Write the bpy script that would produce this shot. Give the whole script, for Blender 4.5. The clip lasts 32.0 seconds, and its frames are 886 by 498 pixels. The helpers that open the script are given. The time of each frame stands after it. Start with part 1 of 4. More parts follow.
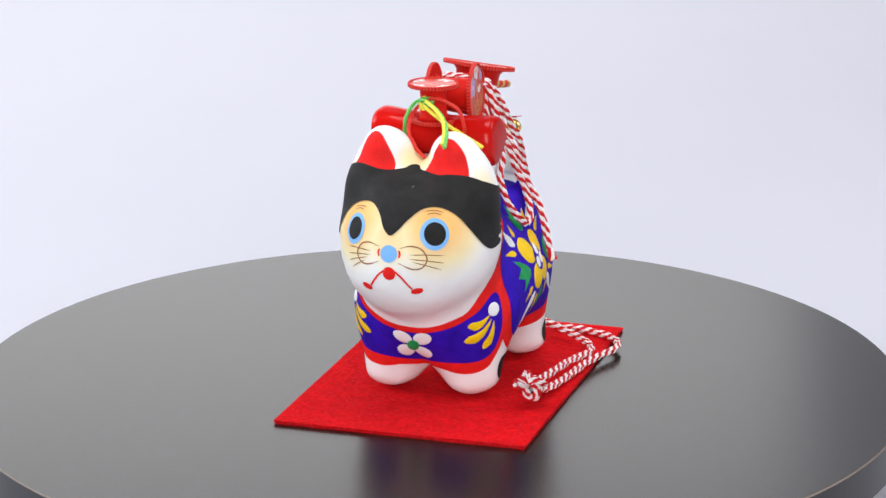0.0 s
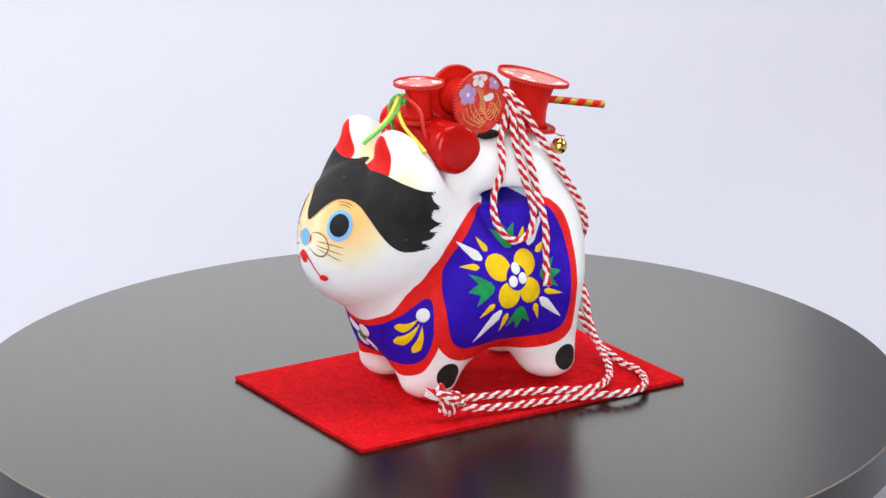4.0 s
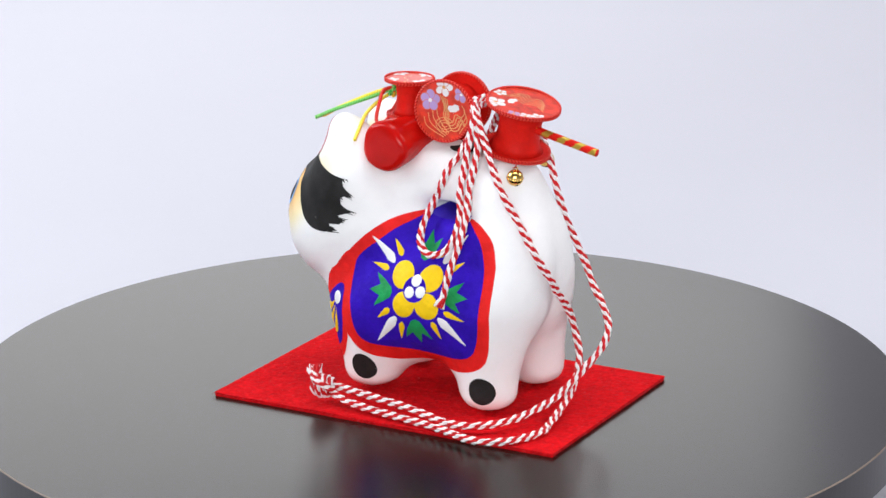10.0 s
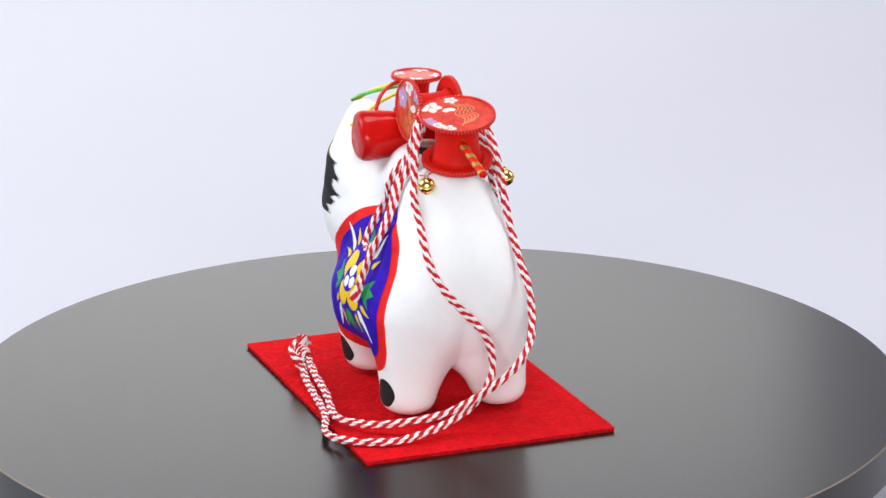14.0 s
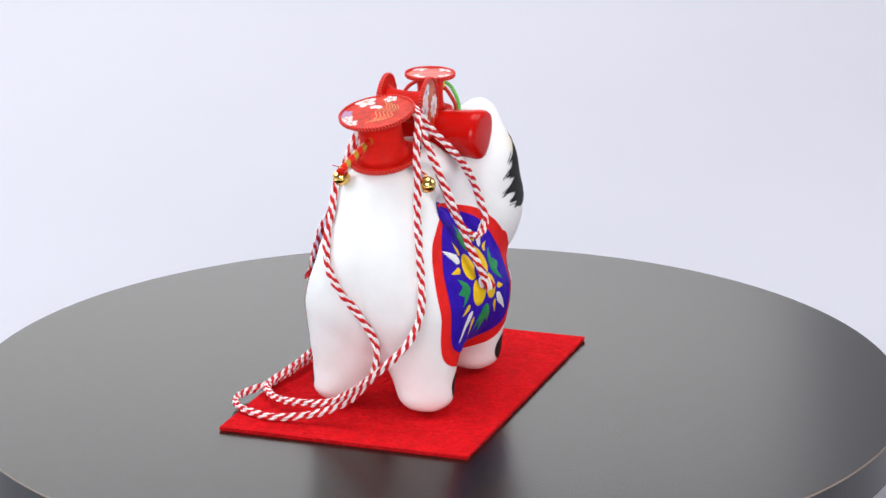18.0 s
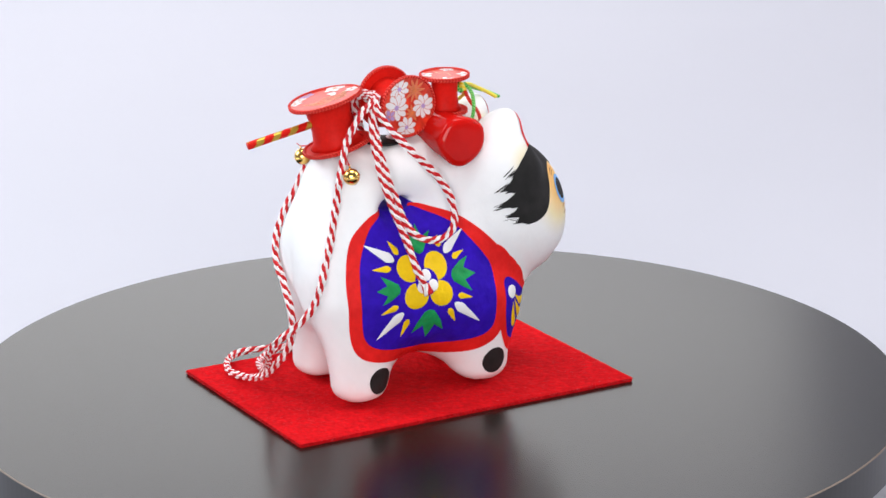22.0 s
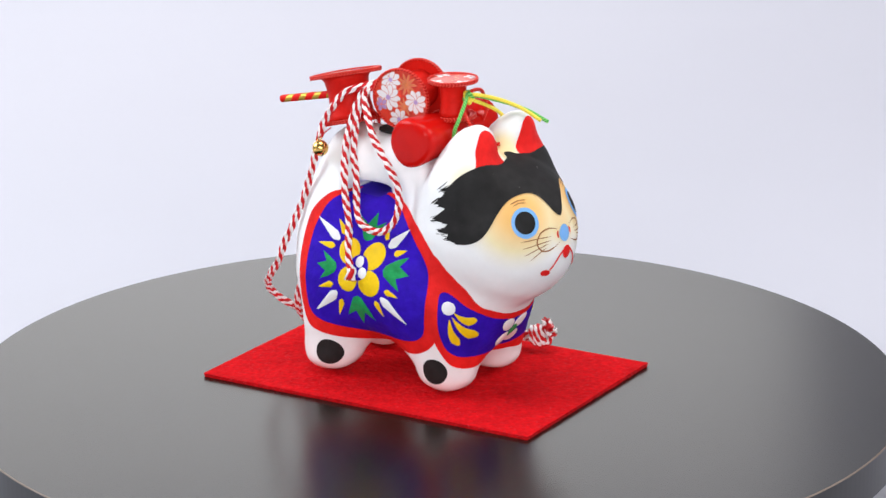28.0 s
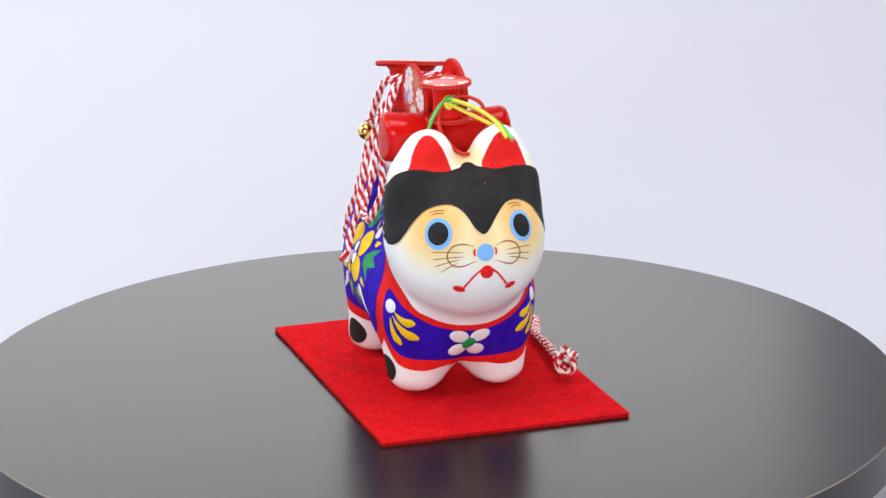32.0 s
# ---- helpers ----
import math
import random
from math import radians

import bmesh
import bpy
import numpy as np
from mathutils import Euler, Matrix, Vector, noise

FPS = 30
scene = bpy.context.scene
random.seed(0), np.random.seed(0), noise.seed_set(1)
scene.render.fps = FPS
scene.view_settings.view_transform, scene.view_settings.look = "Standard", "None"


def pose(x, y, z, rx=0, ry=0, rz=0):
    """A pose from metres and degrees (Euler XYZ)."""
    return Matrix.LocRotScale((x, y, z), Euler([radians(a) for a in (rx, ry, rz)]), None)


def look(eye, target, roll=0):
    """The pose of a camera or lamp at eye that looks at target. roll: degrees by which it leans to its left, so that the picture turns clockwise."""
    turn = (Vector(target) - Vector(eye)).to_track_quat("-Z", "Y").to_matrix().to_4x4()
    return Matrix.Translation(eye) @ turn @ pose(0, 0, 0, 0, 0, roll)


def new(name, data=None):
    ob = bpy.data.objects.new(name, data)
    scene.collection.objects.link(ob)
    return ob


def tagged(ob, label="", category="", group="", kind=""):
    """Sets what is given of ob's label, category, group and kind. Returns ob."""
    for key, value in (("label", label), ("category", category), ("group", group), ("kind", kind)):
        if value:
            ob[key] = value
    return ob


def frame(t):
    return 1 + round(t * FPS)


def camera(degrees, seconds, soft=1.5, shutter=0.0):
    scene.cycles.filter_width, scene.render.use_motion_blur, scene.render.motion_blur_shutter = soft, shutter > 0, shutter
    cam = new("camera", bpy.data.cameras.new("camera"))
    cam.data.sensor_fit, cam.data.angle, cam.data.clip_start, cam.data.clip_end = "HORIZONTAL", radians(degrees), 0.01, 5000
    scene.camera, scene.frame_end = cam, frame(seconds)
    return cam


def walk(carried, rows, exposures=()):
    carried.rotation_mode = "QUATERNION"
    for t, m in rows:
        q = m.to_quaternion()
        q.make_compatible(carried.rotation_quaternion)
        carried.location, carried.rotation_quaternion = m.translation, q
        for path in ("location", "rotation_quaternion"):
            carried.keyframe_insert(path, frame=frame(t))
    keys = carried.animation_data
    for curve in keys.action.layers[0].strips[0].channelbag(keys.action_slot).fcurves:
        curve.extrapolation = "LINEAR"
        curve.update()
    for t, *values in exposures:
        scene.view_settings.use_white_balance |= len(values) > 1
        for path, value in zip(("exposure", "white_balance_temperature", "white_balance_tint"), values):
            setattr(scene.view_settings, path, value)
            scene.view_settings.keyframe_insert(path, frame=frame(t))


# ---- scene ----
# One fixed camera before a turntable; only the platter and what stands on it turn.
MM = 0.001
EYE = Vector((0.0, -1.3545, 0.4703))
AIM = EYE + Vector((0.003540, 0.958354, -0.285560))
cam = camera(17.075, 32.0, soft=1.5)
walk(cam, [(0, look(EYE, AIM, -0.345)), (32, look(EYE, AIM, -0.345))], exposures=[(0, 0.0), (32, 0.0)])

# ---- light ----
world = bpy.data.worlds.new("studio_world")
scene.world = world
world.use_nodes = True
world.node_tree.nodes["Background"].inputs[0].default_value = (0.80, 0.84, 1.0, 1)
world.node_tree.nodes["Background"].inputs[1].default_value = 0.10


def softbox(name, eye, target, size, power, colour):
    """A studio softbox lamp, out of view."""
    lamp = bpy.data.lights.new(name, "AREA")
    lamp.shape, lamp.size, lamp.size_y = "RECTANGLE", size[0], size[1]
    lamp.energy, lamp.color = power, colour
    ob = new(name, lamp)
    ob.matrix_world = look(eye, target)
    return ob


softbox("softbox_top", (0.10, 0.0, 1.60), (0, 0.0, 0.0), (0.9, 0.9), 13, (0.985, 0.99, 1.0))
softbox("softbox_left", (-1.30, 0.15, 0.95), (0, -0.15, 0.05), (0.9, 0.9), 17.5, (0.87, 0.94, 1.0))
# added fill panel behind the turntable: brightens the grey that the platter mirrors
softbox("platter_fill", (-0.435, 1.06, 0.37), (-0.12, -0.2, 0.05), (1.60, 0.46), 3.9, (1.0, 0.98, 0.945))
softbox("softbox_right", (1.35, 0.20, 0.95), (0, 0.25, 0.10), (0.6, 0.7), 9.0, (1.0, 0.96, 0.96))
softbox("softbox_camera", (-0.05, -1.90, 0.62), (0, 0, 0.05), (1.4, 0.8), 25.5, (0.965, 0.98, 1.0))


# ---- materials ----
def shader(name, colour, rough=0.5, metal=0.0, coat=0.0, grain=0.0, grain_size=400.0, bump=0.0, bump_size=600.0,
           stain=0.0, stain_size=40.0, sheen=0.0, spec=0.5):
    """A painted or woven surface with two scales of uneven colour and a fine relief."""
    m = bpy.data.materials.new(name)
    m.use_nodes = True
    nt = m.node_tree
    b = nt.nodes["Principled BSDF"]
    b.inputs["Roughness"].default_value = rough
    b.inputs["Metallic"].default_value = metal
    b.inputs["Coat Weight"].default_value = coat
    b.inputs["Coat Roughness"].default_value = 0.06
    b.inputs["Sheen Weight"].default_value = sheen
    b.inputs["Specular IOR Level"].default_value = spec
    b.inputs["Base Color"].default_value = (*colour, 1)
    tc = nt.nodes.new("ShaderNodeTexCoord")
    last = None
    for amount, size in ((grain, grain_size), (stain, stain_size)):
        if amount <= 0:
            continue
        n = nt.nodes.new("ShaderNodeTexNoise")
        n.inputs["Scale"].default_value = size
        n.inputs["Detail"].default_value = 4
        nt.links.new(tc.outputs["Object"], n.inputs["Vector"])
        r = nt.nodes.new("ShaderNodeMapRange")
        r.inputs["From Min"].default_value, r.inputs["From Max"].default_value = 0.3, 0.7
        r.inputs["To Min"].default_value, r.inputs["To Max"].default_value = 1 - amount, 1 + amount
        nt.links.new(n.outputs["Fac"], r.inputs["Value"])
        mul = nt.nodes.new("ShaderNodeVectorMath")
        mul.operation = "SCALE"
        if last is None:
            mul.inputs[0].default_value = colour
        else:
            nt.links.new(last, mul.inputs[0])
        nt.links.new(r.outputs[0], mul.inputs["Scale"])
        last = mul.outputs[0]
    if last is not None:
        nt.links.new(last, b.inputs["Base Color"])
    if bump > 0:
        n = nt.nodes.new("ShaderNodeTexNoise")
        n.inputs["Scale"].default_value = bump_size
        n.inputs["Detail"].default_value = 5
        nt.links.new(tc.outputs["Object"], n.inputs["Vector"])
        bp = nt.nodes.new("ShaderNodeBump")
        bp.inputs["Strength"].default_value = 1.0
        bp.inputs["Distance"].default_value = bump
        nt.links.new(n.outputs["Fac"], bp.inputs["Height"])
        nt.links.new(bp.outputs[0], b.inputs["Normal"])
    return m


WHITE = shader("white_gofun_paint", (0.88, 0.88, 0.885), 0.6, spec=0.3, grain=0.01, grain_size=300, stain=0.012, stain_size=35, bump=0.0008, bump_size=70)
SKIN = WHITE.copy()
SKIN.name = "white_gofun_with_sprayed_yellow"


def spray(m, spots):
    """Yellow sprayed softly on white round a few points (millimetres): full inside r0, gone at r1."""
    nt = m.node_tree
    b = nt.nodes["Principled BSDF"]
    old = b.inputs["Base Color"].links[0].from_socket
    tc = nt.nodes.new("ShaderNodeTexCoord")
    total = None
    for at, r0, r1, top in spots:
        d = nt.nodes.new("ShaderNodeVectorMath")
        d.operation = "DISTANCE"
        nt.links.new(tc.outputs["Object"], d.inputs[0])
        d.inputs[1].default_value = tuple(c * MM for c in at)
        r = nt.nodes.new("ShaderNodeMapRange")
        r.interpolation_type = "SMOOTHSTEP"
        r.inputs["From Min"].default_value, r.inputs["From Max"].default_value = r0 * MM, r1 * MM
        r.inputs["To Min"].default_value, r.inputs["To Max"].default_value = top, 0.0
        nt.links.new(d.outputs["Value"], r.inputs["Value"])
        if total is None:
            total = r.outputs[0]
        else:
            mx = nt.nodes.new("ShaderNodeMath")
            mx.operation = "MAXIMUM"
            nt.links.new(total, mx.inputs[0])
            nt.links.new(r.outputs[0], mx.inputs[1])
            total = mx.outputs[0]
    ramp = nt.nodes.new("ShaderNodeValToRGB")
    e = ramp.color_ramp.elements
    e[0].position, e[0].color = 0.0, (1, 1, 1, 1)
    e[1].position, e[1].color = 1.0, (1.0, 0.52, 0.12, 1)
    k = ramp.color_ramp.elements.new(0.4)
    k.color = (1.0, 0.86, 0.52, 1)
    nt.links.new(total, ramp.inputs[0])
    mul = nt.nodes.new("ShaderNodeMix")
    mul.data_type, mul.blend_type = "RGBA", "MULTIPLY"
    mul.inputs[0].default_value = 1.0
    nt.links.new(old, mul.inputs[6])
    nt.links.new(ramp.outputs[0], mul.inputs[7])
    nt.links.new(mul.outputs[2], b.inputs["Base Color"])


def hollow(m, blue):
    """The blue of the blanket runs on into the hollow under the tail: an oval seen from the side."""
    nt = m.node_tree
    b = nt.nodes["Principled BSDF"]
    old = b.inputs["Base Color"].links[0].from_socket
    tc = nt.nodes.new("ShaderNodeTexCoord")
    mp = nt.nodes.new("ShaderNodeMapping")
    mp.inputs["Location"].default_value = (0.0, -24.5 / 12.5, -90.5 / 7.2)
    mp.inputs["Scale"].default_value = (0.0, 1000 / 12.5, 1000 / 7.2)
    nt.links.new(tc.outputs["Object"], mp.inputs["Vector"])
    ln = nt.nodes.new("ShaderNodeVectorMath")
    ln.operation = "LENGTH"
    nt.links.new(mp.outputs[0], ln.inputs[0])
    r = nt.nodes.new("ShaderNodeMapRange")
    r.inputs["From Min"].default_value, r.inputs["From Max"].default_value = 0.99, 1.01
    r.inputs["To Min"].default_value, r.inputs["To Max"].default_value = 1.0, 0.0
    nt.links.new(ln.outputs["Value"], r.inputs["Value"])
    mx = nt.nodes.new("ShaderNodeMix")
    mx.data_type = "RGBA"
    nt.links.new(r.outputs[0], mx.inputs[0])
    nt.links.new(old, mx.inputs[6])
    mx.inputs[7].default_value = (*blue, 1)
    nt.links.new(mx.outputs[2], b.inputs["Base Color"])


spray(SKIN, [((-21, -60, 98), 5, 30, 0.9), ((20, -60, 98), 5, 30, 0.9), ((0, -66, 92), 3, 20, 0.6), ((1, -34, 117), 4, 15, 0.55), ((-33, -38, 112), 2, 13, 0.3), ((35, -38, 112), 2, 13, 0.3)])
hollow(SKIN, (0.032, 0.010, 0.38))
RED_PAINT = shader("red_poster_paint", (0.77, 0.018, 0.016), 0.6, spec=0.10, grain=0.07, grain_size=250, stain=0.12, stain_size=70, bump=0.0008, bump_size=200)
BLUE_PAINT = shader("ultramarine_poster_paint", (0.032, 0.007, 0.40), 0.6, spec=0.07, grain=0.10, grain_size=250, stain=0.20, stain_size=70, bump=0.0008, bump_size=200)
BLACK_PAINT = shader("black_ink_paint", (0.020, 0.019, 0.019), 0.6, spec=0.12, grain=0.15, grain_size=200, stain=0.25, stain_size=60, bump=0.0001, bump_size=300)
YELLOW_PAINT = shader("yellow_poster_paint", (0.85, 0.55, 0.005), 0.5, spec=0.2, grain=0.05, stain=0.05, stain_size=150, bump=0.0008, bump_size=240)
GREEN_PAINT = shader("green_poster_paint", (0.010, 0.27, 0.075), 0.5, spec=0.2, grain=0.08, stain=0.22, stain_size=150, bump=0.0008, bump_size=240)
WHITE_PAINT = shader("white_poster_paint", (0.84, 0.83, 0.84), 0.5, grain=0.02, stain=0.02)
SKY_PAINT = shader("pale_blue_poster_paint", (0.19, 0.45, 0.86), 0.5, grain=0.04, stain=0.04)
BROWN_PAINT = shader("brown_ink", (0.30, 0.11, 0.025), 0.6, grain=0.1)


def specks(m, size, share, colour):
    """Sparse dust, lint or chips: small pale dots strewn over a surface."""
    nt = m.node_tree
    b = nt.nodes["Principled BSDF"]
    old = b.inputs["Base Color"].links[0].from_socket
    tc = nt.nodes.new("ShaderNodeTexCoord")
    v = nt.nodes.new("ShaderNodeTexNoise")
    v.inputs["Scale"].default_value = size
    v.inputs["Detail"].default_value = 2
    nt.links.new(tc.outputs["Object"], v.inputs["Vector"])
    r = nt.nodes.new("ShaderNodeMapRange")
    r.inputs["From Min"].default_value, r.inputs["From Max"].default_value = 1 - share, 1 - share + 0.03
    nt.links.new(v.outputs["Fac"], r.inputs["Value"])
    mx = nt.nodes.new("ShaderNodeMix")
    mx.data_type = "RGBA"
    nt.links.new(r.outputs[0], mx.inputs[0])
    nt.links.new(old, mx.inputs[6])
    mx.inputs[7].default_value = (*colour, 1)
    nt.links.new(mx.outputs[2], b.inputs["Base Color"])


specks(BLACK_PAINT, 330, 0.255, (0.16, 0.15, 0.15))
LACQUER = shader("red_lacquer", (0.52, 0.006, 0.004), 0.6, coat=0.42, spec=0.0, stain=0.16, stain_size=50, bump=0.0007, bump_size=80)
LACQUER.node_tree.nodes["Principled BSDF"].inputs["Coat Roughness"].default_value = 0.03
LACQUER.node_tree.links.new(LACQUER.node_tree.nodes["Bump"].outputs[0], LACQUER.node_tree.nodes["Principled BSDF"].inputs["Coat Normal"])
RED_PAPER = shader("red_washi_paper", (0.63, 0.012, 0.007), 0.5, spec=0.10, stain=0.10, stain_size=90, grain=0.06, grain_size=600, bump=0.00008, bump_size=900)
RED_TRIM = shader("red_braided_trim", (0.62, 0.009, 0.007), 0.6, spec=0.2, grain=0.12, grain_size=900)
RED_YARN = shader("red_rayon_yarn", (0.59, 0.012, 0.017), 0.5, spec=0.25, grain=0.15, grain_size=1200)
WHITE_YARN = shader("white_rayon_yarn", (0.88, 0.86, 0.86), 0.5, grain=0.05, grain_size=1200, spec=0.3)
GREEN_LIGHT = shader("light_green_rayon_yarn", (0.30, 0.72, 0.20), 0.45, grain=0.12, grain_size=1200, spec=0.3)
RED_GAP_SHADE = shader("red_trim_gap_shade", (0.50, 0.006, 0.005), 0.6, spec=0.2, grain=0.12, grain_size=900)
YELLOW_LIGHT = shader("light_yellow_rayon_yarn", (0.90, 0.80, 0.16), 0.45, grain=0.12, grain_size=1200, spec=0.3)
RED_LIGHT = shader("light_red_yarn_and_bead_highlight", (0.74, 0.05, 0.026), 0.35, grain=0.12, grain_size=1200, spec=0.6)
GREEN_YARN = shader("green_rayon_yarn", (0.03, 0.38, 0.04), 0.45, grain=0.12, grain_size=1200, spec=0.3)
YELLOW_YARN = shader("yellow_rayon_yarn", (0.86, 0.68, 0.015), 0.45, grain=0.10, grain_size=1200, spec=0.3)
GOLD = shader("polished_brass", (0.86, 0.56, 0.16), 0.14, metal=1.0)
GOLD_FOIL = shader("gold_foil_paper", (0.55, 0.38, 0.05), 0.35, metal=0.7)
FELT = shader("red_felt", (0.61, 0.006, 0.010), 0.95, grain=0.16, grain_size=430, stain=0.12, stain_size=150, bump=0.0016, bump_size=300, spec=0.05)
specks(FELT, 600, 0.27, (0.56, 0.07, 0.08))
FIBRE = shader("red_wool_fibre", (0.56, 0.03, 0.035), 0.8, spec=0.1)
PLATTER = shader("black_satin_laminate", (0.010, 0.009, 0.007), 0.25, grain=0.05, stain=0.1, stain_size=12)
PLATTER.node_tree.nodes["Principled BSDF"].inputs["IOR"].default_value = 1.36
EDGE = shader("dark_edge_band", (0.014, 0.014, 0.015), 0.35)
# brown arris, coloured lighter for the light its chamfer catches
LIP = shader("lit_brown_arris", (0.16, 0.115, 0.085), 0.5)
PAPER = shader("pale_lavender_backdrop_paper", (0.535, 0.533, 0.590), 0.8, stain=0.01, stain_size=3)
WALL = shader("pale_grey_wall_paint", (0.45, 0.45, 0.46), 0.8, stain=0.02, stain_size=2)


# ---- builders ----
def mesh_of(name, verts, faces, mats, slots=None, smooth=True):
    me = bpy.data.meshes.new(name)
    me.from_pydata([tuple(v) for v in verts], [], [tuple(f) for f in faces])
    for m in (mats if isinstance(mats, (list, tuple)) else [mats]):
        me.materials.append(m)
    if slots is not None:
        me.polygons.foreach_set("material_index", list(slots))
    if smooth:
        me.polygons.foreach_set("use_smooth", [True] * len(me.polygons))
    me.update()
    return me


def part(name, me, parent, label="", m=None):
    ob = new(name, me)
    ob.parent = parent
    if m is not None:
        ob.matrix_basis = m
    return tagged(ob, label) if label else ob


def root(name, label, category, **more):
    ob = new(name)
    ob.empty_display_size = 0.02
    return tagged(ob, label, category, **more)


def lathe(name, profile, mats, n=48, slots=None, smooth=True):
    """Turn (radius, height) pairs round z; millimetres."""
    verts, faces, sl = [], [], []
    for r, z in profile:
        for i in range(n):
            a = 2 * math.pi * i / n
            verts.append((r * math.cos(a) * MM, r * math.sin(a) * MM, z * MM))
    for k in range(len(profile) - 1):
        for i in range(n):
            j = (i + 1) % n
            faces.append((k * n + i, k * n + j, (k + 1) * n + j, (k + 1) * n + i))
            sl.append(slots[k] if slots else 0)
    faces.append(tuple(reversed(range(n))))
    sl.append(slots[0] if slots else 0)
    faces.append(tuple((len(profile) - 1) * n + i for i in range(n)))
    sl.append(slots[-1] if slots else 0)
    return mesh_of(name, verts, faces, mats, sl, smooth)


def spline(points, step=1.0, closed=False):
    """A smooth line through a few points, in even steps."""
    p = np.array(points, float)
    n = len(p)
    out = []
    for i in range(n if closed else n - 1):
        if closed:
            a, b, c, d = (p[(i + k - 1) % n] for k in range(4))
        else:
            b, c = p[i], p[i + 1]
            a = p[i - 1] if i else 2 * b - c
            d = p[i + 2] if i + 2 < n else 2 * c - b
        m = max(2, int(np.linalg.norm(c - b) / step * 2))
        t = np.linspace(0, 1, m, endpoint=False)[:, None]
        out.append(0.5 * (2 * b + (c - a) * t + (2 * a - 5 * b + 4 * c - d) * t ** 2 + (3 * b - a - 3 * c + d) * t ** 3))
    line = np.concatenate(out + ([] if closed else [p[-1:]]))
    if closed:
        line = np.concatenate([line, line[:1]])
    s = np.concatenate([[0], np.cumsum(np.linalg.norm(np.diff(line, axis=0), axis=1))])
    k = max(2, int(round(s[-1] / step)) + 1)
    u = np.linspace(0, s[-1], k)
    line = np.stack([np.interp(u, s, line[:, c]) for c in range(line.shape[1])], 1)
    return line[:-1] if closed else line


def strand_tube(line, radius, sides, verts, faces):
    """Append a tube along a line of points (millimetres)."""
    t = np.gradient(line, axis=0)
    t /= np.linalg.norm(t, axis=1)[:, None] + 1e-9
    up = np.array([0.31, 0.17, 0.94])
    start = len(verts)
    a = np.cross(t, up)
    a /= np.linalg.norm(a, axis=1)[:, None] + 1e-9
    b = np.cross(t, a)
    r = radius if np.ndim(radius) else np.full(len(line), radius)
    for k in range(len(line)):
        for i in range(sides):
            w = 2 * math.pi * i / sides
            verts.append((line[k] + (a[k] * math.cos(w) + b[k] * math.sin(w)) * r[k]) * MM)
    for k in range(len(line) - 1):
        for i in range(sides):
            j = (i + 1) % sides
            faces.append((start + k * sides + i, start + k * sides + j, start + (k + 1) * sides + j, start + (k + 1) * sides + i))
    faces.append(tuple(start + i for i in reversed(range(sides))))
    e = start + (len(line) - 1) * sides
    faces.append(tuple(e + i for i in range(sides)))


def rope(name, points, radius, mats, strands=4, pitch=12.2, step=0.8, sides=6, closed=False, phase=0.0, plies=1, hand=-1):
    """A cord laid up from twisted strands of alternating colours, each of a few plies."""
    line = spline(points, step, closed)
    if closed:
        line = np.concatenate([line, line[:1]])
    t = np.gradient(line, axis=0)
    t /= np.linalg.norm(t, axis=1)[:, None] + 1e-9
    n = np.cross(t[0], (0.3, 0.2, 0.93))
    n /= np.linalg.norm(n)
    side = []
    for k in range(len(line)):
        n = n - t[k] * np.dot(n, t[k])
        n /= np.linalg.norm(n)
        side.append(n)
    side = np.array(side)
    other = np.cross(t, side)
    s = np.concatenate([[0], np.cumsum(np.linalg.norm(np.diff(line, axis=0), axis=1))])
    turns = s / pitch
    if closed:
        turns = s / s[-1] * max(1, round(s[-1] / pitch))
    verts, faces, slots = [], [], []
    rs = radius * (0.56 if strands <= 3 else 0.49)
    for q in range(strands):
        w = phase + hand * 2 * math.pi * (turns + q / strands)
        out = side * np.cos(w)[:, None] + other * np.sin(w)[:, None]
        mid = line + out * (radius - rs)
        f0 = len(faces)
        if plies == 1:
            strand_tube(mid, rs, sides, verts, faces)
        else:
            st = np.gradient(mid, axis=0)
            st /= np.linalg.norm(st, axis=1)[:, None] + 1e-9
            cross = np.cross(st, out)
            for e in range(plies):
                v = -hand * 2 * math.pi * (s / (pitch * 0.42) + e / plies)
                strand_tube(mid + (out * np.cos(v)[:, None] + cross * np.sin(v)[:, None]) * rs * 0.52, rs * 0.54, sides, verts, faces)
        slots += [q % len(mats)] * (len(faces) - f0)
    return mesh_of(name, verts, faces, mats, slots)


